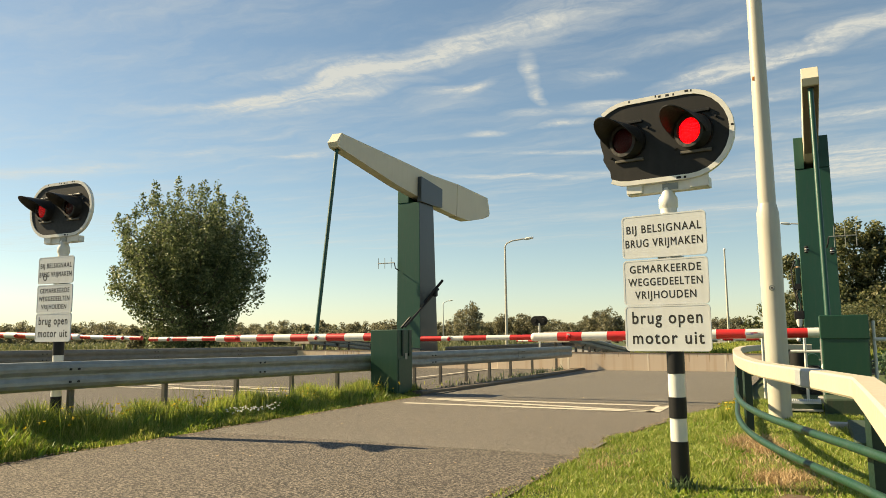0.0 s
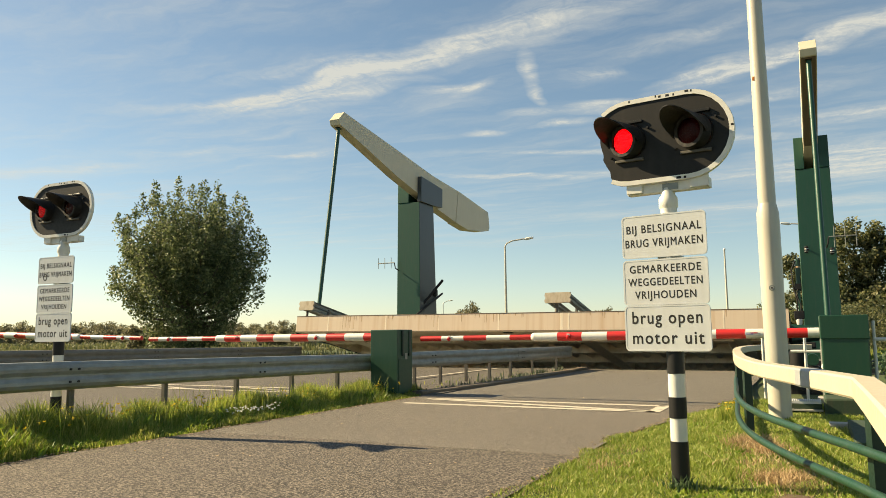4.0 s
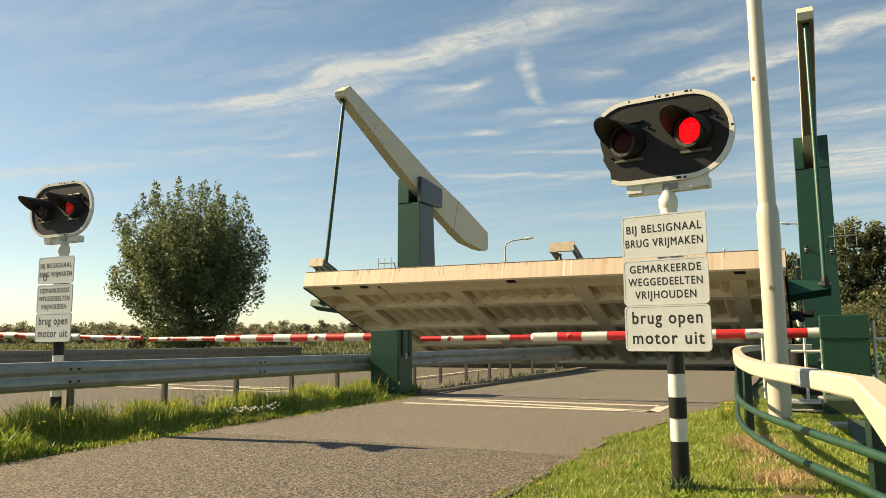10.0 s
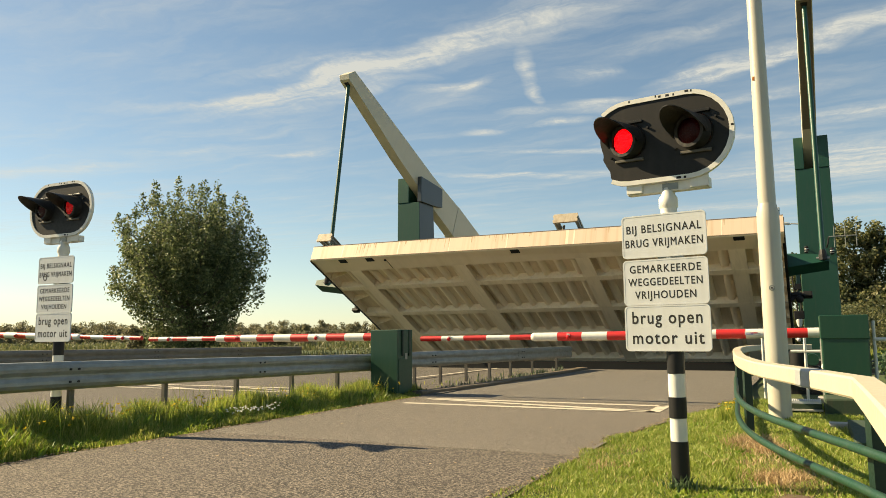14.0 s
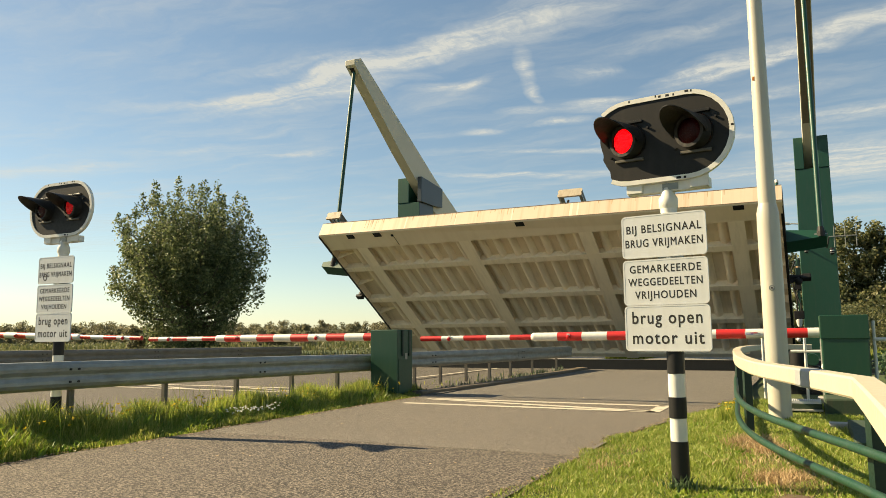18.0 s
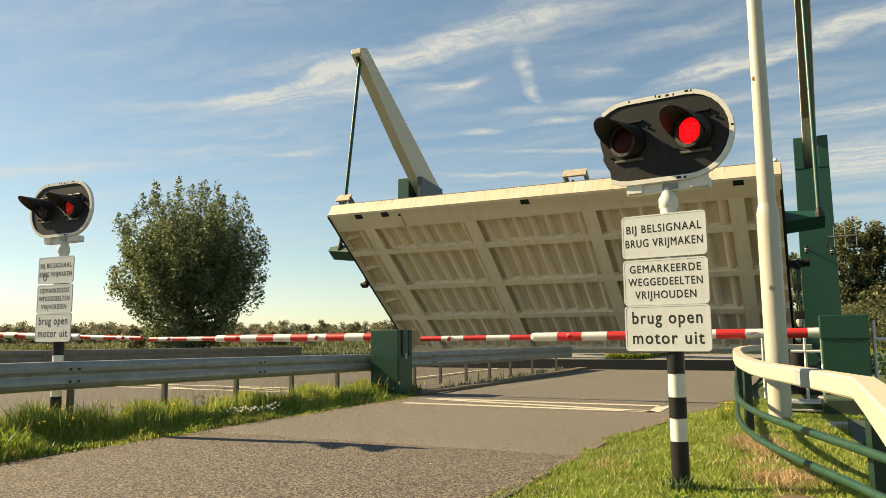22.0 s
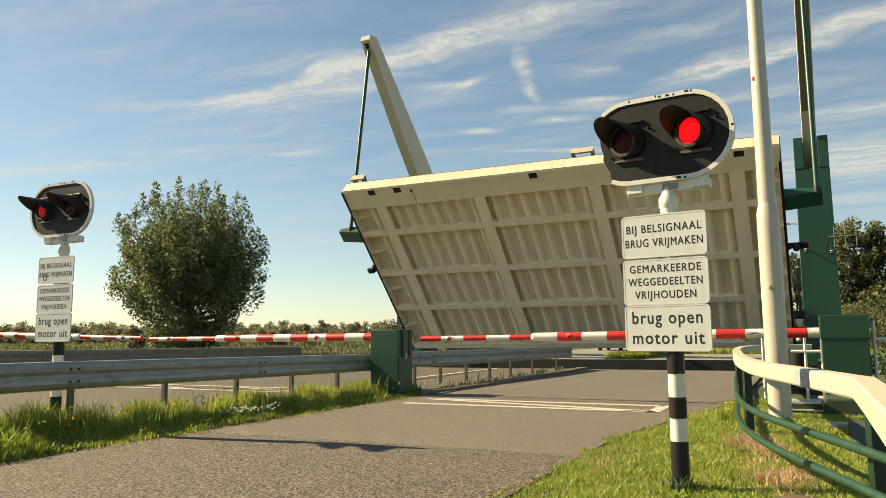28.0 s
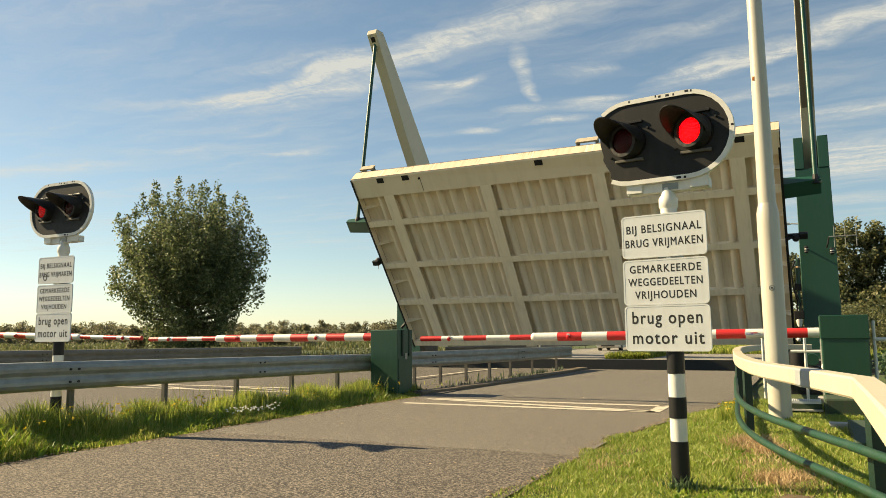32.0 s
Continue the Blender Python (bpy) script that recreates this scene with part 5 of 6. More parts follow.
def far_woods(name, az0, az1, n, dist, h0, h1, leaf, per, label, jitter=0.08, mat="leaf_hazed"):
    """A belt of tree clumps between two bearings (degrees left of the road's line)."""
    cs = []
    for k in range(n):
        a = radians(az0 + (az1 - az0) * (k + rng.uniform(-0.4, 0.4)) / n)
        dd = dist * rng.uniform(1 - jitter, 1 + jitter)
        h = rng.uniform(h0, h1)
        x, y = -math.sin(a) * dd, math.cos(a) * dd
        w = h * rng.uniform(0.4, 0.75)
        for j in range(7):
            f = rng.uniform(0.1, 1.0)
            ww = w * math.sqrt(max(0.05, 1.0 - (f - 0.4) ** 2 / 0.42))
            cs.append((x + rng.uniform(-ww, ww), y + rng.uniform(-ww, ww) * 0.6, h * f * 0.86))
    me = quads(name, leaf_cloud(np.array(cs), per, (h0 + h1) * 0.11, leaf), M[mat])
    return tagged(new(name, me), label, "woods", kind="stuff")


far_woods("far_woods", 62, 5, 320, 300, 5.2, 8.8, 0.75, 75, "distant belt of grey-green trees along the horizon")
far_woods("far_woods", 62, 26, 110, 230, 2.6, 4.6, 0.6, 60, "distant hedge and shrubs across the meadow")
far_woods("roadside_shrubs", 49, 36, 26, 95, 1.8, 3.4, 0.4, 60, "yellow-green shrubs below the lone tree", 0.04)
far_woods("roadside_shrubs", 2, -14, 40, 64, 2.5, 5.0, 0.36, 120, "dense dark undergrowth behind the bridge tower", 0.05, "leaf")
far_woods("roadside_shrubs", 16, 3, 30, 120, 0.9, 2.2, 0.4, 50, "low roadside bushes across the canal", 0.08)


def flowers(name, n, x0, x1, y0, y1, h0, h1, mat, label):
    p = spots_in(n, x0, x1, y0, y1, True)
    c = np.concatenate([p, rng.uniform(h0, h1, (len(p), 1))], 1)
    me = quads(name, leaf_cloud(c, 6, 0.018, 0.036, 0.5, 1.0), M[mat])
    return tagged(new(name, me), label, "flowers", kind="stuff")


flowers("wild_flowers", 60, -8.6, -7.5, 4.5, 11.5, 0.2, 0.36, "yellow", "small yellow wild flowers in the verge")
flowers("wild_flowers", 55, -8.5, -7.7, 6.3, 8.6, 0.22, 0.38, "yellow", "small yellow wild flowers in the verge")
flowers("wild_flowers", 40, -7.6, -7.35, 8.3, 9.3, 0.12, 0.22, "white_petal", "cluster of small white daisies in the verge")
flowers("wild_flowers", 9, -7.7, -7.45, 12.2, 13.4, 0.14, 0.3, "yellow", "yellow flowers beside the barrier housing")
weeds_at = rng.normal((-1.06, 11.45), (0.07, 0.28), (170, 2))
blades("fence_weeds", 0, weeds_at, 0.08, 0.24, 0.016, M["blade"], "tall yellow-green weeds at the fence bend", "weeds", 0.5)
flowers("wild_flowers", 10, -1.15, -0.95, 11.0, 11.9, 0.16, 0.28, "yellow", "tall yellow weed flowers at the fence")

hay_spots = np.concatenate([rng.normal((-0.62, 8.95), (0.12, 0.22), (1200, 2)), rng.normal((-0.42, 8.5), (0.1, 0.2), (600, 2)), rng.normal((-0.4, 7.6), (0.2, 0.2), (200, 2)), rng.normal((-0.12, 6.75), (0.12, 0.24), (560, 2)), rng.normal((-0.3, 6.9), (0.12, 0.15), (500, 2)), rng.normal((-1.75, 6.9), (0.12, 0.2), (120, 2))])
mound = bmesh.new()
bmesh.ops.create_icosphere(mound, subdivisions=3, radius=1.0)
for v in mound.verts:
    k = 1.0 + 0.25 * noise.noise(v.co * 2.2)
    v.co = Vector((v.co.x * 0.2 * k, v.co.y * 0.24 * k, v.co.z * 0.05 * k))
clod = new("earth_patch", finish(mound, "earth_patch", M["earth"], True))
clod.location = (-0.14, 6.1, -0.035)
tagged(clod, "bare dark earth patch in the lawn", "earth patch", kind="stuff")
blades("mown_hay", 0, hay_spots, 0.04, 0.1, 0.009, M["hay"], "clumps of dry mown hay on the lawn", "hay", 1.6)

tuft = rng.normal((-0.97, 6.2), (0.06, 0.05), (110, 2))
blades("weed_tuft", 0, tuft, 0.04, 0.13, 0.014, M["weed"], "small dark weed tuft round the signal pole foot", "weeds", 1.0)
# dry leaves and crumbs swept against the grass edges
edge_y = rng.uniform(3.0, 13.2, 1500)
edge_l = np.stack([-7.16 + wob(edge_y) + np.abs(rng.normal(0, 0.045, 1500)), edge_y, np.full(1500, 0.008)], 1)
edge_y = rng.uniform(3.5, 12.5, 700)
edge_r = np.stack([right_lawn(edge_y) + 0.03 - np.abs(rng.normal(0, 0.05, 700)), edge_y, np.full(700, 0.006)], 1)
me = quads("edge_litter", leaf_cloud(np.concatenate([edge_l, edge_r]), 1, 0.005, 0.03, 0.3, 2.5), M["litter"])
tagged(new("edge_litter", me), "brown dry leaves and crumbs along the grass edges", "litter", kind="stuff")
# crumbs of grit and dry leaves on the road
grit = spots_in(170, -6.9, -2.3, 4.0, 23.0, False)
gz = 0.012 + 0.085 * np.clip((grit[:, 1] - 14) / 10, 0, 1)
me = quads("road_grit", leaf_cloud(np.concatenate([grit, gz[:, None]], 1), 1, 0.005, 0.035, 0.1, 3.0), M["hay"])
tagged(new("road_grit", me), "pale crumbs and dry leaves on the asphalt", "litter", kind="stuff")

# weeds along the kerb between the roads
clumps = [(-7.15 - rng.uniform(0.02, 0.3) + 0.1 * max(0.0, (17 - y) / 3) * -1.0, y) for y in np.arange(14.3, 24.0, 0.52) + rng.uniform(-0.2, 0.2, 19)]
weed = np.concatenate([rng.normal(c, (0.09, 0.12), (int(rng.integers(10, 32)), 2)) for c in clumps])
zw = 0.02 + 0.08 * np.clip((weed[:, 1] - 14) / 10, 0, 1)
blades("kerb_weeds", 0, np.concatenate([weed, zw[:, None]], 1), 0.04, 0.13, 0.03, M["grey_weed"], "grey-green weed tufts growing along the kerb", "weeds", 0.9)
stalk = np.array(clumps)[::2] + rng.normal(0, 0.05, (10, 2))
stalk = np.repeat(stalk, 3, 0) + rng.normal(0, 0.03, (30, 2))
blades("kerb_weeds", 0, np.concatenate([stalk, np.full((30, 1), 0.06)], 1), 0.16, 0.28, 0.02, M["weed"], "dark seed stalks of the kerb weeds", "weeds", 0.25)
verge2 = spots_in(260, -8.7, -7.2, 14.0, 24.0, False)
blades("verge_grass", 0, np.concatenate([verge2, np.full((len(verge2), 1), 0.045)], 1), 0.02, 0.08, 0.016, M["blade"], "thin grass under the middle crash barrier", "grass", 0.9)
rough_far = spots_in(14000, -7.6, -6.95, 36.5, 60, True)
blades("far_verge_grass", 0, rough_far, 0.1, 0.4, 0.04, M["blade"], "sunlit rough grass on the far canal bank", "grass", 0.5)
rough_far = np.concatenate([spots_in(9000, -1.5, 6.0, 36.5, 60, True), spots_in(9000, -9.0, -7.0, 36.5, 52, True)])
blades("far_verge_grass", 0, rough_far, 0.1, 0.45, 0.04, M["blade"], "sunlit rough grass on the far canal bank", "grass", 0.5)
field = spots_in(16000, -8.5, 4.0, 46.5, 95, True)
blades("far_verge_grass", 0, field, 0.15, 0.5, 0.06, M["blade"], "sunlit rough grass beside the far road", "grass", 0.5)
for n, x0, x1, y0, y1, h0, h1, w in ((26000, -90, -19, 12, 70, 0.15, 0.45, 0.07), (22000, -160, -30, 60, 170, 0.3, 0.7, 0.2)):
    md = spots_in(n, x0, x1, y0, y1, True, lambda x, y: (y < 23.8) | (y > 35.5))
    blades("meadow_grass", 0, md, h0, h1, w, M["meadow"], "rough yellow-green meadow grass across the fields", "grass", 0.6, scale=0.6 + 0.5 * np.clip(np.sin(md[:, 0] * 0.21) + np.sin(md[:, 1] * 0.34 + 1), -0.8, 1.5))
lb = spots_in(16000, -30.0, -18.6, 8.0, 24.0, True)
blades("meadow_grass", 0, lb, 0.1, 0.35, 0.03, M["blade"], "meadow grass beyond the main road", "grass", 0.5)

strip = new("verge_strip", finish(prism(bmesh.new(), [(13.9, -0.1), (24.3, -0.1), (24.3, 0.1), (13.9, 0.02)], 0, -8.95, -7.0), "verge_strip", M["asphalt"]))
tagged(strip, "worn asphalt strip under the middle crash barrier", "verge", kind="structure")


def kerb_line():
    """Low kerb stones that bend with the edge of the service road."""
    kb = thing("kerb", pose(0, 0, 0), "weathered brown kerb stones between the two roads", "kerb", kind="structure")
    line = [(-7.35, 13.75), (-7.12, 15.1), (-6.9, 17.3), (-6.77, 20.0), (-6.68, 24.25)]
    ps = []
    for (x0, y0), (x1, y1) in zip(line, line[1:]):
        n = max(1, round((y1 - y0) / 0.95))
        ps += [(x0 + (x1 - x0) * k / n, y0 + (y1 - y0) * k / n) for k in range(n)]
    ps.append(line[-1])
    for k, (p, q) in enumerate(zip(ps, ps[1:])):
        top = 0.075 + 0.082 * max(0.0, (p[1] - 14) / 10.0) + 0.006 * math.sin(k * 2.3)
        bm = bmesh.new()
        prism(bm, [(-0.19, -0.1), (0.1, -0.1), (0.1, top - 0.02), (0.08, top), (-0.19, top)], 1, 0.012, math.hypot(q[0] - p[0], q[1] - p[1]))
        part("kerb_stone", bm, M["mossy"], kb, at=pose(p[0], p[1], 0, 0, 0, -math.degrees(math.atan2(q[0] - p[0], q[1] - p[1]))))
    return kb


kerb_line()


# ---- clouds ----
def cloud_sheet():
    bm = bmesh.new()
    bm.faces.new([bm.verts.new(p) for p in ((-4800, -300, 0), (4800, -300, 0), (4800, 4600, 0), (-4800, 4600, 0))])
    m = bpy.data.materials.new("cirrus_cloud")
    m.use_nodes = True
    nt = m.node_tree
    nt.nodes.remove(nt.nodes["Principled BSDF"])
    co = nt.nodes.new("ShaderNodeTexCoord").outputs["Object"]
    wn_ = nt.nodes.new("ShaderNodeTexNoise")
    wn_.inputs["Scale"].default_value, wn_.inputs["Detail"].default_value = 0.005, 7
    nt.links.new(co, wn_.inputs["Vector"])
    sub = nt.nodes.new("ShaderNodeVectorMath")
    sub.operation = "SUBTRACT"
    sub.inputs[1].default_value = (0.5, 0.5, 0.5)
    nt.links.new(wn_.outputs["Color"], sub.inputs[0])
    sc = nt.nodes.new("ShaderNodeVectorMath")
    sc.operation = "SCALE"
    sc.inputs["Scale"].default_value = 190
    nt.links.new(sub.outputs[0], sc.inputs[0])
    add = nt.nodes.new("ShaderNodeVectorMath")
    nt.links.new(co, add.inputs[0])
    nt.links.new(sc.outputs[0], add.inputs[1])
    warped = add.outputs[0]

    sc2 = nt.nodes.new("ShaderNodeVectorMath")
    sc2.operation = "SCALE"
    sc2.inputs["Scale"].default_value = 55
    nt.links.new(sub.outputs[0], sc2.inputs[0])
    add2 = nt.nodes.new("ShaderNodeVectorMath")
    nt.links.new(co, add2.inputs[0])
    nt.links.new(sc2.outputs[0], add2.inputs[1])

    def fibres(scale, turn, stretch, lo, hi):
        mp = nt.nodes.new("ShaderNodeMapping")
        mp.inputs["Rotation"].default_value = (0, 0, radians(turn))
        mp.inputs["Scale"].default_value = stretch
        nt.links.new(warped, mp.inputs[0])
        n = nt.nodes.new("ShaderNodeTexNoise")
        n.inputs["Scale"].default_value, n.inputs["Detail"].default_value, n.inputs["Roughness"].default_value = scale, 9, 0.62
        nt.links.new(mp.outputs[0], n.inputs["Vector"])
        return ramp(nt, n.outputs["Fac"], [(lo, (0, 0, 0)), (hi, (1, 1, 1))])

    def math_node(op, a, b):
        n = nt.nodes.new("ShaderNodeMath")
        n.operation = op
        n.use_clamp = False
        for sock, v in zip(n.inputs, (a, b)):
            if isinstance(v, (int, float)):
                sock.default_value = v
            else:
                nt.links.new(v, sock)
        return n.outputs[0]

    # streaks: centre, bearing of the long axis, half length, half width, weight
    streaks = [(-150, 1730, -22, 230, 85, 0.95), (200, 2750, 25, 420, 240, 0.6), (-1230, 1475, 8, 300, 90, 0.5), (-440, 1835, 5, 100, 40, 0.8), (-643, 1823, 20, 90, 45, 0.55), (-410, 1620, 0, 110, 50, 0.5),
               (-735, 1345, -8, 300, 80, 0.8), (-870, 1365, 2, 230, 60, 0.8), (-1060, 1425, 6, 340, 95, 0.85), (-826, 1960, 20, 80, 42, 0.6), (-690, 1592, -30, 95, 32, 0.75), (-580, 1974, 5, 120, 48, 0.55), (-1330, 1380, 14, 360, 50, 0.4), (-430, 1283, -10, 300, 100, 0.65), (-880, 1290, 4, 420, 60, 0.35),
               (30, 1680, -33, 330, 60, 0.8), (260, 1520, -32, 280, 80, 0.75), (-180, 1500, -20, 260, 60, 0.3), (-528, 1530, 106, 150, 24, 0.8), (-570, 1700, 96, 110, 24, 0.75), (-760, 1560, 25, 110, 42, 0.6),
               (-900, 2560, 30, 420, 55, 0.7), (-600, 2330, 28, 420, 42, 0.6), (-560, 2700, 30, 300, 40, 0.6), (-1480, 1900, 18, 200, 60, 0.45), (-1750, 1720, 12, 300, 60, 0.35), (200, 3000, 5, 800, 300, 0.7), (-250, 2350, 20, 420, 50, 0.55),
               (-2300, 1700, 10, 500, 80, 0.45), (250, 2250, 0, 420, 110, 0.6), (-100, 2000, -8, 300, 60, 0.5), (-200, 3700, 10, 1500, 200, 0.4), (-420, 1900, 12, 200, 60, 0.5)]
    total = None
    for x, y, turn, half, wide, weight in streaks:
        mp = nt.nodes.new("ShaderNodeMapping")
        mp.vector_type = "TEXTURE"
        mp.inputs["Location"].default_value = (x, y, 0)
        mp.inputs["Rotation"].default_value = (0, 0, radians(turn))
        mp.inputs["Scale"].default_value = (half, wide, 1000)
        nt.links.new(warped if wide > 45 else add2.outputs[0], mp.inputs[0])
        g = nt.nodes.new("ShaderNodeTexGradient")
        g.gradient_type = "SPHERICAL"
        nt.links.new(mp.outputs[0], g.inputs[0])
        s_ = math_node("MULTIPLY", g.outputs["Fac"], weight)
        total = s_ if total is None else math_node("ADD", total, s_)
    body = math_node("MULTIPLY", total, math_node("ADD", 0.2, fibres(0.011, 14, (0.3, 1.6, 1), 0.33, 0.72)))
    grain = fibres(0.045, 60, (1.2, 0.5, 1), 0.25, 0.75)
    body = math_node("MULTIPLY", body, math_node("ADD", 0.5, math_node("MULTIPLY", grain, 0.85)))
    thin = math_node("MULTIPLY", fibres(0.003, 8, (0.4, 1.4, 1), 0.4, 0.8), math_node("MULTIPLY", fibres(0.009, 20, (0.4, 1.5, 1), 0.3, 0.8), 0.75))
    alpha = math_node("MINIMUM", math_node("ADD", math_node("MULTIPLY", body, 1.35), thin), 0.85)
    # a constant glow stands in for sunlight scattered by the cloud
    em = nt.nodes.new("ShaderNodeEmission")
    em.inputs["Color"].default_value = (0.95, 0.96, 0.98, 1)
    em.inputs["Strength"].default_value = 0.32
    tr = nt.nodes.new("ShaderNodeBsdfTransparent")
    mx = nt.nodes.new("ShaderNodeMixShader")
    nt.links.new(alpha, mx.inputs[0])
    nt.links.new(tr.outputs[0], mx.inputs[1])
    nt.links.new(em.outputs[0], mx.inputs[2])
    nt.links.new(mx.outputs[0], nt.nodes["Material Output"].inputs[0])
    ob = new("cloud_layer", finish(bm, "cloud_layer", m))
    ob.location = (0, 0, 600)
    return tagged(ob, "thin white cirrus clouds drifting across a blue sky", "clouds", kind="stuff")


clouds = cloud_sheet()


# ---- waiting car across the canal ----
def car():
    c = thing("car", pose(-13.2, 56.5, 0.07), "white car waiting behind the far barrier", "car")
    body = [(-2.0, 0.3), (-2.1, 0.5), (-2.05, 0.78), (-1.1, 0.95), (-0.5, 1.4), (1.2, 1.45), (1.9, 0.98), (2.1, 0.9), (2.1, 0.35), (1.9, 0.25), (-1.8, 0.22)]
    part("body", prism(bmesh.new(), body, 0, -0.86, 0.86, bevel=0.05), M["car_paint"], c)
    part("windscreen", prism(bmesh.new(), [(-1.09, 0.97), (-0.53, 1.37), (-0.515, 1.385), (-1.08, 0.985)], 0, -0.72, 0.72), M["glass_dark"], c)
    for x in (-0.78, 0.78):
        for y in (-1.3, 1.35):
            w = part("wheel", tube_bm([(x - 0.1, y, 0.32), (x + 0.1, y, 0.32)], 0.32, 20), M["rubber"], c)
            part("rim", tube_bm([(x - 0.105, y, 0.32), (x + 0.105, y, 0.32)], 0.2, 14), M["galv"], w)
    for x in (-0.6, 0.6):
        part("headlight", box_bm(x - 0.17, x + 0.17, -2.13, -2.05, 0.6, 0.74, bevel=0.02), M["white"], c, "clear headlight")
    part("bumper_grille", box_bm(-0.5, 0.5, -2.13, -2.06, 0.32, 0.48, bevel=0.01), M["rubber"], c)
    return c


waiting_car = car()


# ---- small fittings ----
def antenna(m, n, label, flip=1, reach=0.46):
    an = thing("antenna", m, label, "antenna", "antennas")
    part("boom_tube", tube_bm([(0, 0, 0), (flip * 1.05, 0, 0)], 0.028, 8), M["galv"], an)
    for k in range(n):
        x = flip * (0.2 + 0.82 * k / max(1, n - 1))
        part("element", tube_bm([(x, 0, -reach), (x, 0, reach)], 0.016, 6), M["galv"], an)
    part("bracket", tube_bm([(0, 0, 0), (-flip * 0.05, 0.02, -0.3), (-flip * 0.1, 0.32, -0.42)], 0.03, 8), M["black"], an)
    return an


antenna(pose(-20.1, 34.85, 5.28, 0, 0, 0), 3, "small metal yagi antenna on the bridge tower", -1, 0.3)
antenna(pose(1.12, 34.85, 5.27, 0, 0, 0), 3, "grey metal yagi antenna on the bridge tower", 1)


def ball_lamp(m, label):
    bl = thing("tower_lamp", m, label, "lamp", "tower lamps")
    part("globe", ball(bmesh.new(), (0, -0.3, 0), 0.095, 14), M["white"], bl, "white lamp globe", smooth=True)
    part("band", tube_bm([(0, -0.3, -0.03), (0, -0.3, 0.03)], 0.1, 16), M["black"], bl, "dark band round the globe")
    part("arm", tube_bm([(0, 0.02, 0.1), (0, -0.25, 0.1), (0, -0.3, 0.06)], 0.03, 8), M["black"], bl)
    part("cap", tube_bm([(0, -0.3, 0.1), (0, -0.3, 0.17)], [0.12, 0.05], 12), M["black"], bl)
    part("lower_cage", tube_bm([(0, -0.3, -0.13), (0, -0.3, -0.07)], [0.05, 0.1], 12), M["black"], bl)
    return bl


ball_lamp(pose(0.24, 35.2, 4.76), "small white globe lamp on the tower")
ball_lamp(pose(1.21, 35.2, 4.64), "small white globe lamp at the tower edge")

gear = thing("tower_gear", pose(-0.16, 34.6, 0), "dark green hydraulic gear with hoses at the tower flank", "hydraulic gear")
part("cylinder", tube_bm([(0.02, 0.1, 4.35), (0.0, 0.1, 3.3)], 0.085, 14), M["tube_green"], gear, "green hydraulic cylinder", smooth=True)
part("collar", tube_bm([(0.02, 0.1, 4.0), (0.02, 0.1, 4.07)], 0.1, 14), M["rust_run"], gear, "brown ring on the cylinder")
part("lower_clevis", box_bm(-0.16, 0.12, 0.0, 0.22, 3.05, 3.32, bevel=0.03), M["black"], gear)
part("hose", tube_bm([(-0.08, 0.05, 4.3), (-0.24, 0.0, 3.9), (-0.2, 0.02, 3.2), (-0.08, 0.1, 2.6), (-0.12, 0.1, 2.0)], 0.03, 8), M["rubber"], gear, smooth=True)
part("hose", tube_bm([(0.06, 0.05, 3.3), (-0.1, 0.0, 2.9), (0.05, 0.02, 2.4), (0.0, 0.1, 2.0)], 0.025, 8), M["rubber"], gear, smooth=True)
part("frame_post", box_bm(-0.05, 0.06, 0.05, 0.2, -0.3, 3.1), M["green"], gear)
part("valve_box", box_bm(-0.24, 0.16, -0.05, 0.2, 1.82, 2.16, bevel=0.03), M["black"], gear, "black valve box")
part("lamp_body", tube_bm([(-0.05, 0.05, 1.5), (-0.05, 0.05, 1.62), (-0.05, 0.05, 1.82)], [0.07, 0.11, 0.13], 14), M["white"], gear, "white lamp body", smooth=True)
part("lower_bulb", ball(bmesh.new(), (-0.12, 0.0, 0.95), 0.09, 12), M["white"], gear, "white round lamp", smooth=True)

floodlight = thing("floodlight", pose(-18.6, 36.2, 3.4), "dark floodlight on an arm beside the bridge tower", "floodlight")
part("head", box_bm(0.2, 0.44, -0.14, 0.14, 0.02, 0.42, bevel=0.06), M["black"], floodlight)
part("arm", tube_bm([(0.78, 0.05, 0.92), (0.1, -0.3, 0.0), (-1.1, -1.28, -1.7)], 0.075, 8), M["black"], floodlight)



def handrail():
    h = thing("handrail", pose(0, 15.5, 0), "white tubular handrail beside the barrier housing", "handrail")
    part("top_tube", tube_bm([(-0.28, 0, 0.87), (0.34, 0, 0.87)], 0.028, 10), M["white"], h)
    for x in (-0.76, -0.03, 0.3):
        part("upright", tube_bm([(x, 0, -0.05), (x, 0, 1.12)], 0.026, 10), M["white"], h)
    part("lower_tube", tube_bm([(-0.28, 0, 0.45), (0.34, 0, 0.45)], 0.022, 10), M["white"], h)
    return h


handrail()
jack = thing("boom_drive", pose(0.28, 14.6, 0), "grey boom drive strut with white ball joint", "boom drive")
part("strut", tube_bm([(0, 0, 0.1), (0, 0, 1.1)], 0.07, 12), M["galv"], jack, smooth=True)
part("joint", ball(bmesh.new(), (0.0, -0.06, 0.62), 0.075, 12), M["white"], jack, smooth=True)
part("foot", box_bm(-0.16, 0.16, -0.16, 0.16, -0.05, 0.1, bevel=0.02), M["concrete"], jack)
step = thing("metal_step", pose(-0.06, 12.95, 0), "green metal step with a pale grating tread by the housing", "step")
part("frame", box_bm(-0.22, 0.22, -0.22, 0.22, -0.05, 0.13, bevel=0.012), M["mossy_green"], step, "mossy green painted step frame")
part("ledge", box_bm(-0.23, 0.23, -0.26, -0.223, 0.02, 0.05, bevel=0.004), M["concrete"], step, "pale dusty ledge")
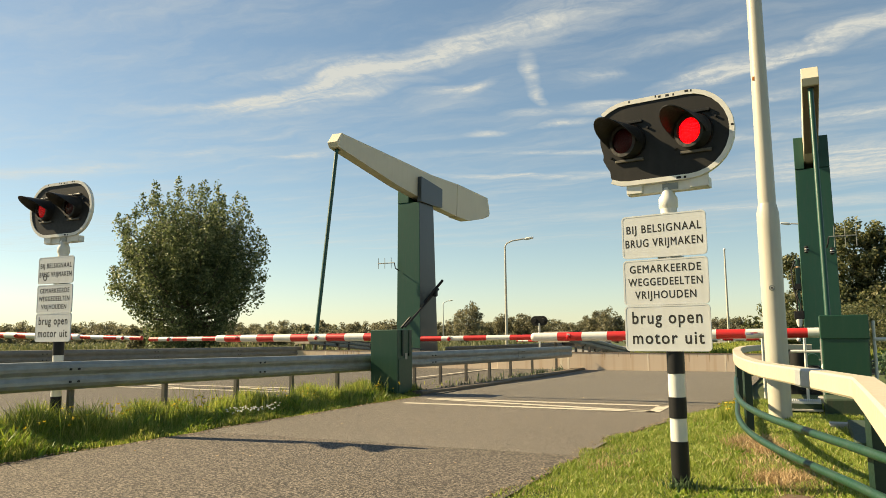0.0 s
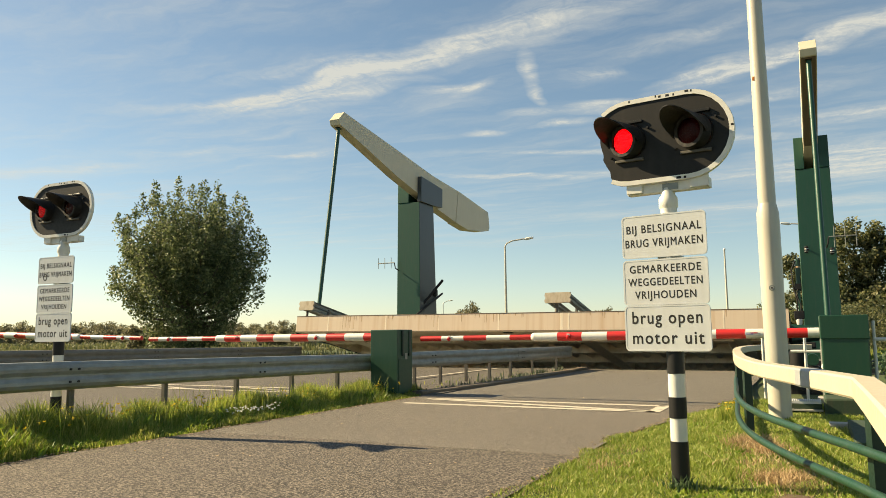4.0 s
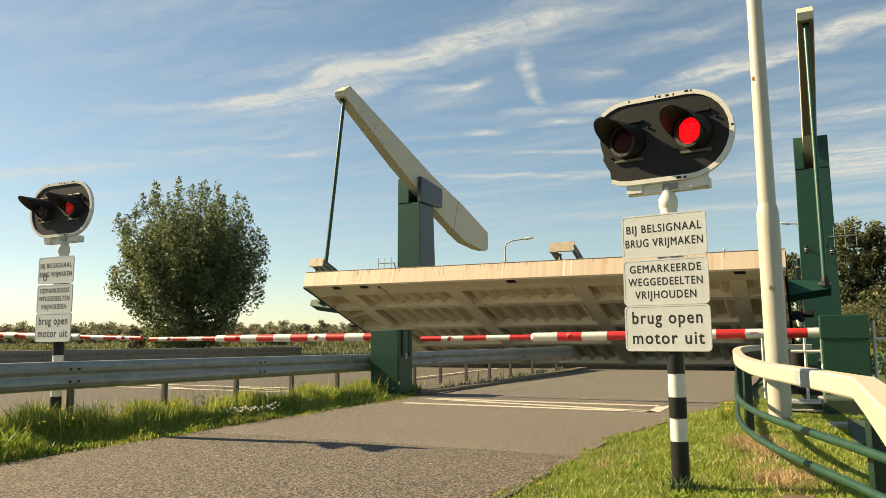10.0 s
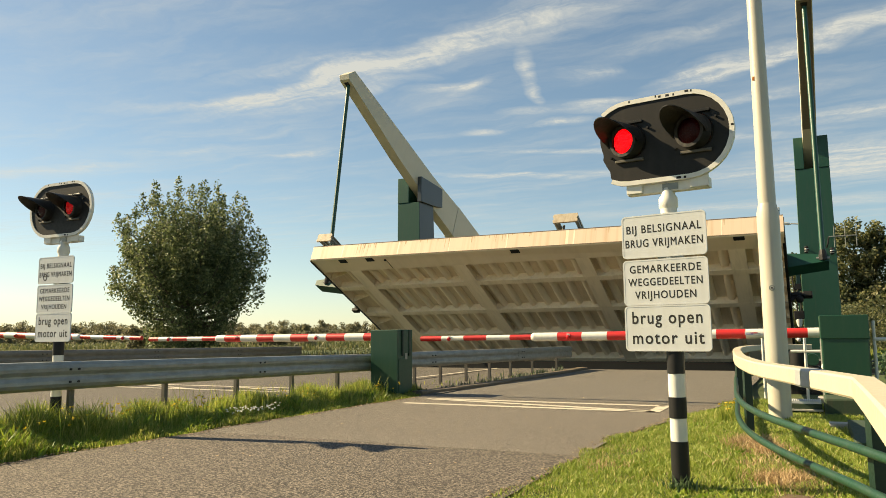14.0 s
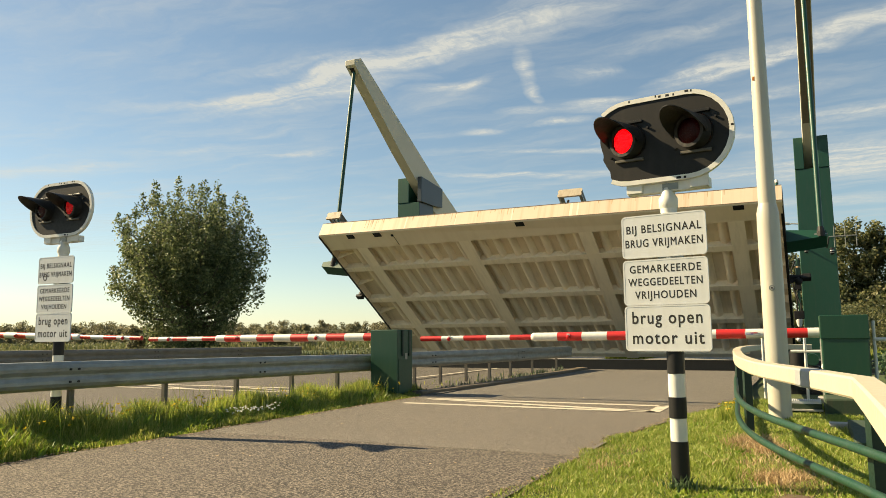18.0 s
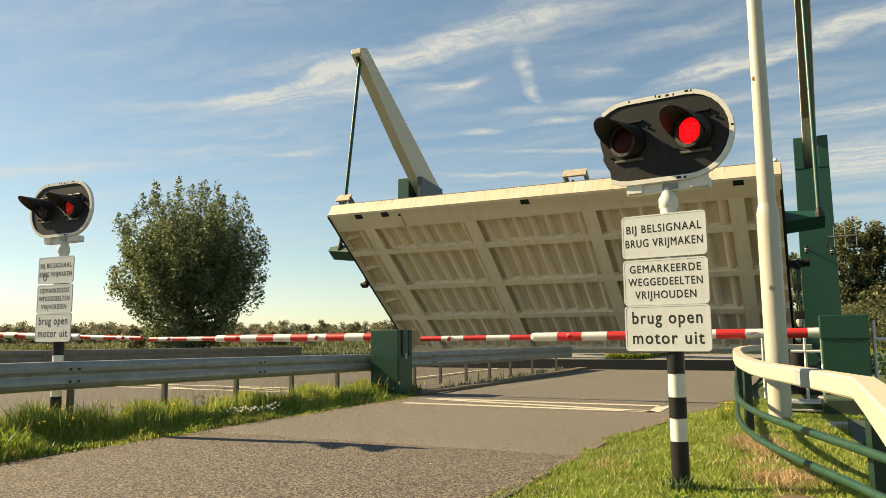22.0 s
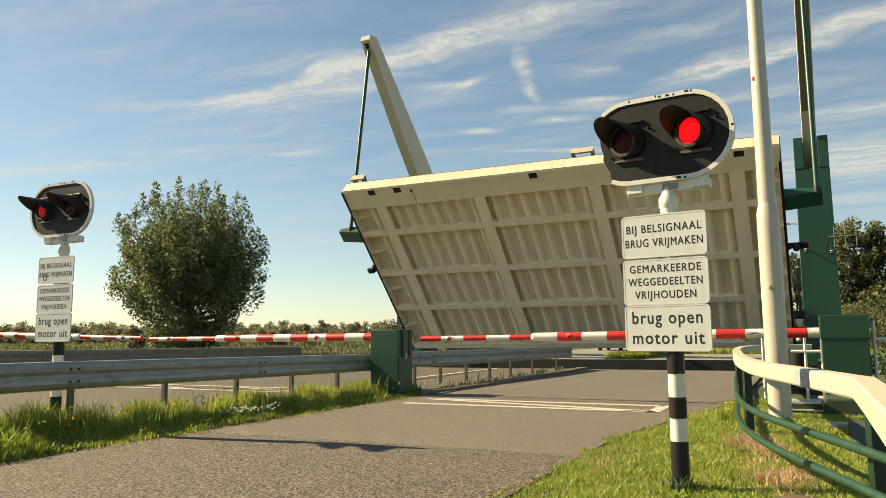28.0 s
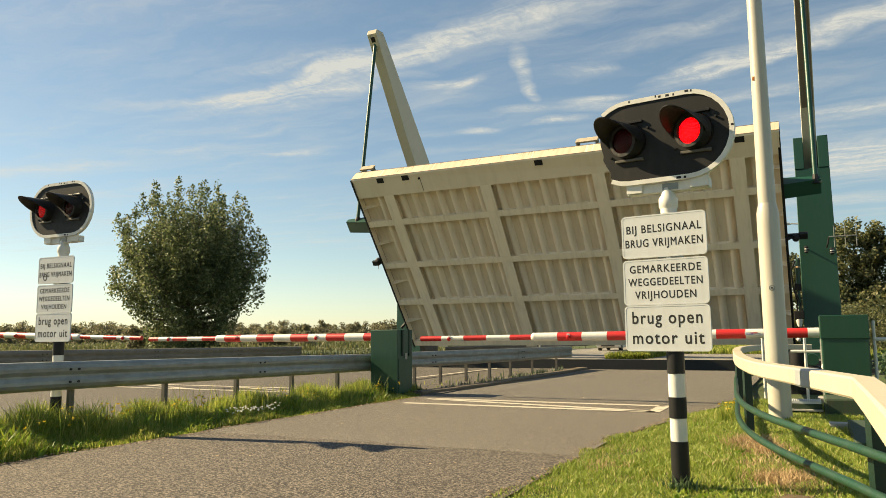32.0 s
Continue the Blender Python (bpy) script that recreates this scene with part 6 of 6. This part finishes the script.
for k in range(14):
    part("grating_bar", box_bm(-0.2 + 0.03 * k, -0.185 + 0.03 * k, -0.21, 0.21, 0.133, 0.165), M["plate"], step)
for y in (-0.215, 0.2):
    part("grating_edge", box_bm(-0.21, 0.21, y, y + 0.014, 0.132, 0.17), M["plate"], step)
plinth = thing("housing_plinth", pose(0.55, 13.1, 0), "mossy green concrete plinth under the barrier housing", "plinth")
part("block", box_bm(-0.36, 0.42, -0.65, 0.18, -0.05, 0.24, bevel=0.03), M["mossy_green"], plinth)
unit = thing("hydraulic_unit", pose(-0.05, 16.6, 0), "dark hydraulic unit with hoses behind the barrier housing", "hydraulic unit")
part("cabinet", box_bm(-0.3, 0.27, 0, 0.5, -0.05, 0.55, bevel=0.03), M["black"], unit)
part("tank", tube_bm([(-0.12, 0.2, 0.55), (-0.12, 0.2, 0.84), (-0.12, 0.2, 0.88)], [0.16, 0.16, 0.1], 16), M["black"], unit, smooth=True)
part("motor", tube_bm([(0.14, 0.0, 0.68), (0.14, 0.45, 0.68)], 0.12, 14), M["green_box"], unit, "dark green pump motor", smooth=True)
part("hose", tube_bm([(-0.2, -0.02, 0.5), (-0.26, -0.1, 0.3), (-0.1, -0.12, 0.1), (0.1, -0.06, 0.02)], 0.02, 8), M["rubber"], unit, smooth=True)
hatch = thing("hatch_cover", pose(0.42, 9.8, 0), "low dark green hatch cover in the grass by the fence", "hatch")
part("lid", prism(bmesh.new(), [(-0.9, 0.0), (0.8, 0.0), (0.8, 0.13), (-0.9, 0.07)], 0, -0.02, 0.3, bevel=0.01), M["mossy_green"], hatch)
part("edge_strip", box_bm(-0.22, 0.3, 1.0, 1.2, -0.05, 0.06, bevel=0.01), M["concrete"], hatch, "narrow concrete strip")
mp_ = thing("marker_pole", pose(0.98, 13.7, 0), "thin galvanised pole behind the barrier housing", "pole")
part("tube", tube_bm([(0, 0, -0.05), (0, 0, 1.4)], 0.026, 10), M["white"], mp_)
part("side_arm", tube_bm([(0, 0, 1.1), (0.22, 0, 1.1)], 0.03, 8), M["white"], mp_)


def near_shrub(name, cs, per, spread, leaf, label, mat="leaf"):
    me = quads(name, leaf_cloud(np.array(cs), per, spread, leaf), M[mat])
    return tagged(new(name, me), label, "shrub", kind="stuff")


# deep shade behind the housing is imitated with the darker weed leaf colour
near_shrub("shrub", [(rng.uniform(1.5, 4.5), rng.uniform(16.0, 20.0), rng.uniform(0.05, 0.75)) for _ in range(90)], 90, 0.35, 0.1, "low shrubs behind the barrier housing, darkened for deep shade", "weed")
near_shrub("shrub", [(rng.uniform(0.5, 12), rng.uniform(46.0, 58.0), rng.uniform(0.1, 2.6)) for _ in range(160)], 170, 0.7, 0.15, "dark shrubs on the far bank beside the tower")

# far signals seen from behind
for x, y in ((-15.0, 44.2), (-7.4, 44.0)):
    fs = thing("far_signal", pose(x, y, 0), "black backed twin signal across the canal", "traffic signal", "far signals")
    part("pole", tube_bm([(0, 0, -0.05), (0, 0, 2.0)], 0.06, 10), M["white"], fs)
    part("backboard", prism(bmesh.new(), [(p, q + 2.15) for p, q in stadium(1.1, 0.6)], 1, -0.02, 0.02), M["board"], fs)
    for sx in (-1, 1):
        part("lamp_can", tube_bm([(sx * 0.27, -0.15, 2.15), (sx * 0.27, 0.0, 2.15)], [0.12, 0.16], 14), M["black"], fs)


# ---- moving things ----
def opening(t):
    ts, vs = [p[0] for p in OPENING], [p[1] for p in OPENING]
    i = max(0, min(len(ts) - 2, next((k for k in range(len(ts) - 1) if t <= ts[k + 1]), len(ts) - 2)))
    def slope(k):
        if k == 0:
            return (vs[1] - vs[0]) / (ts[1] - ts[0])
        if k == len(ts) - 1:
            return (vs[-1] - vs[-2]) / (ts[-1] - ts[-2])
        return (vs[k + 1] - vs[k - 1]) / (ts[k + 1] - ts[k - 1])
    h = ts[i + 1] - ts[i]
    u = (t - ts[i]) / h
    return ((2 * u ** 3 - 3 * u ** 2 + 1) * vs[i] + (u ** 3 - 2 * u ** 2 + u) * h * slope(i)
            + (-2 * u ** 3 + 3 * u ** 2) * vs[i + 1] + (u ** 3 - u ** 2) * h * slope(i + 1))


def blink(leaf, up, period, start, first_half):
    """The added slat stands shut before the light for one half of the period and lies open for the other."""
    shut, open_ = leaf.matrix_basis.copy(), leaf.matrix_basis @ pose(0, 0, 0, up, 0, 0)
    def lit(t):
        return (((t - start) / period) % 1.0 < 0.5) == first_half
    rows, state = [(0.0, open_ if lit(0.0) else shut)], lit(0.0)
    for k in range(1, 32 * FPS + 1):
        t = k / FPS
        if lit(t) != state:
            rows.append((t - 1.0 / FPS, open_ if state else shut))
            state = lit(t)
            rows.append((t, open_ if state else shut))
    rows.append((32.0, open_ if state else shut))
    clean = [rows[0]]
    for r in rows[1:]:
        if frame(r[0]) > frame(clean[-1][0]):
            clean.append(r)
    walk(leaf, clean)


def motions():
    times = [0.5 * k for k in range(65)]
    walk(deck, [(t, pose(MID_X, HINGE_Y, HINGE_Z, -opening(t))) for t in times])
    for sx, beam, rod in zip((-1, 1), beams, rods):
        x = BEAM_X[sx]
        walk(beam, [(t, pose(x, PIVOT_Y, PIVOT_Z + DROP[sx], -opening(t))) for t in times])
        rows = []
        for t in times:
            a = radians(opening(t) + ROD_A)
            rows.append((t, pose(x, HINGE_Y - 0.3 - ROD_L * math.cos(a), HINGE_Z - 0.045 + ROD_L * math.sin(a))))
        walk(rod, rows)
    for leaf, first, up in near_leaves:
        blink(leaf, up, 1.464, 0.38, first)
    for leaf, first, up in far_leaves:
        blink(leaf, up, 1.328, 0.82, first)
    walk(waiting_car, [(0.0, pose(-13.2, 330, 0.07)), (4.0, pose(-13.2, 330, 0.07)), (12.0, pose(-13.2, 160, 0.07)), (18.0, pose(-13.2, 70, 0.07)), (21.0, pose(-13.2, 56.5, 0.07)), (32.0, pose(-13.2, 56.5, 0.07))])
    walk(clouds, [(0.0, pose(0, 0, 600)), (32.0, pose(-5, -41, 600))])


motions()
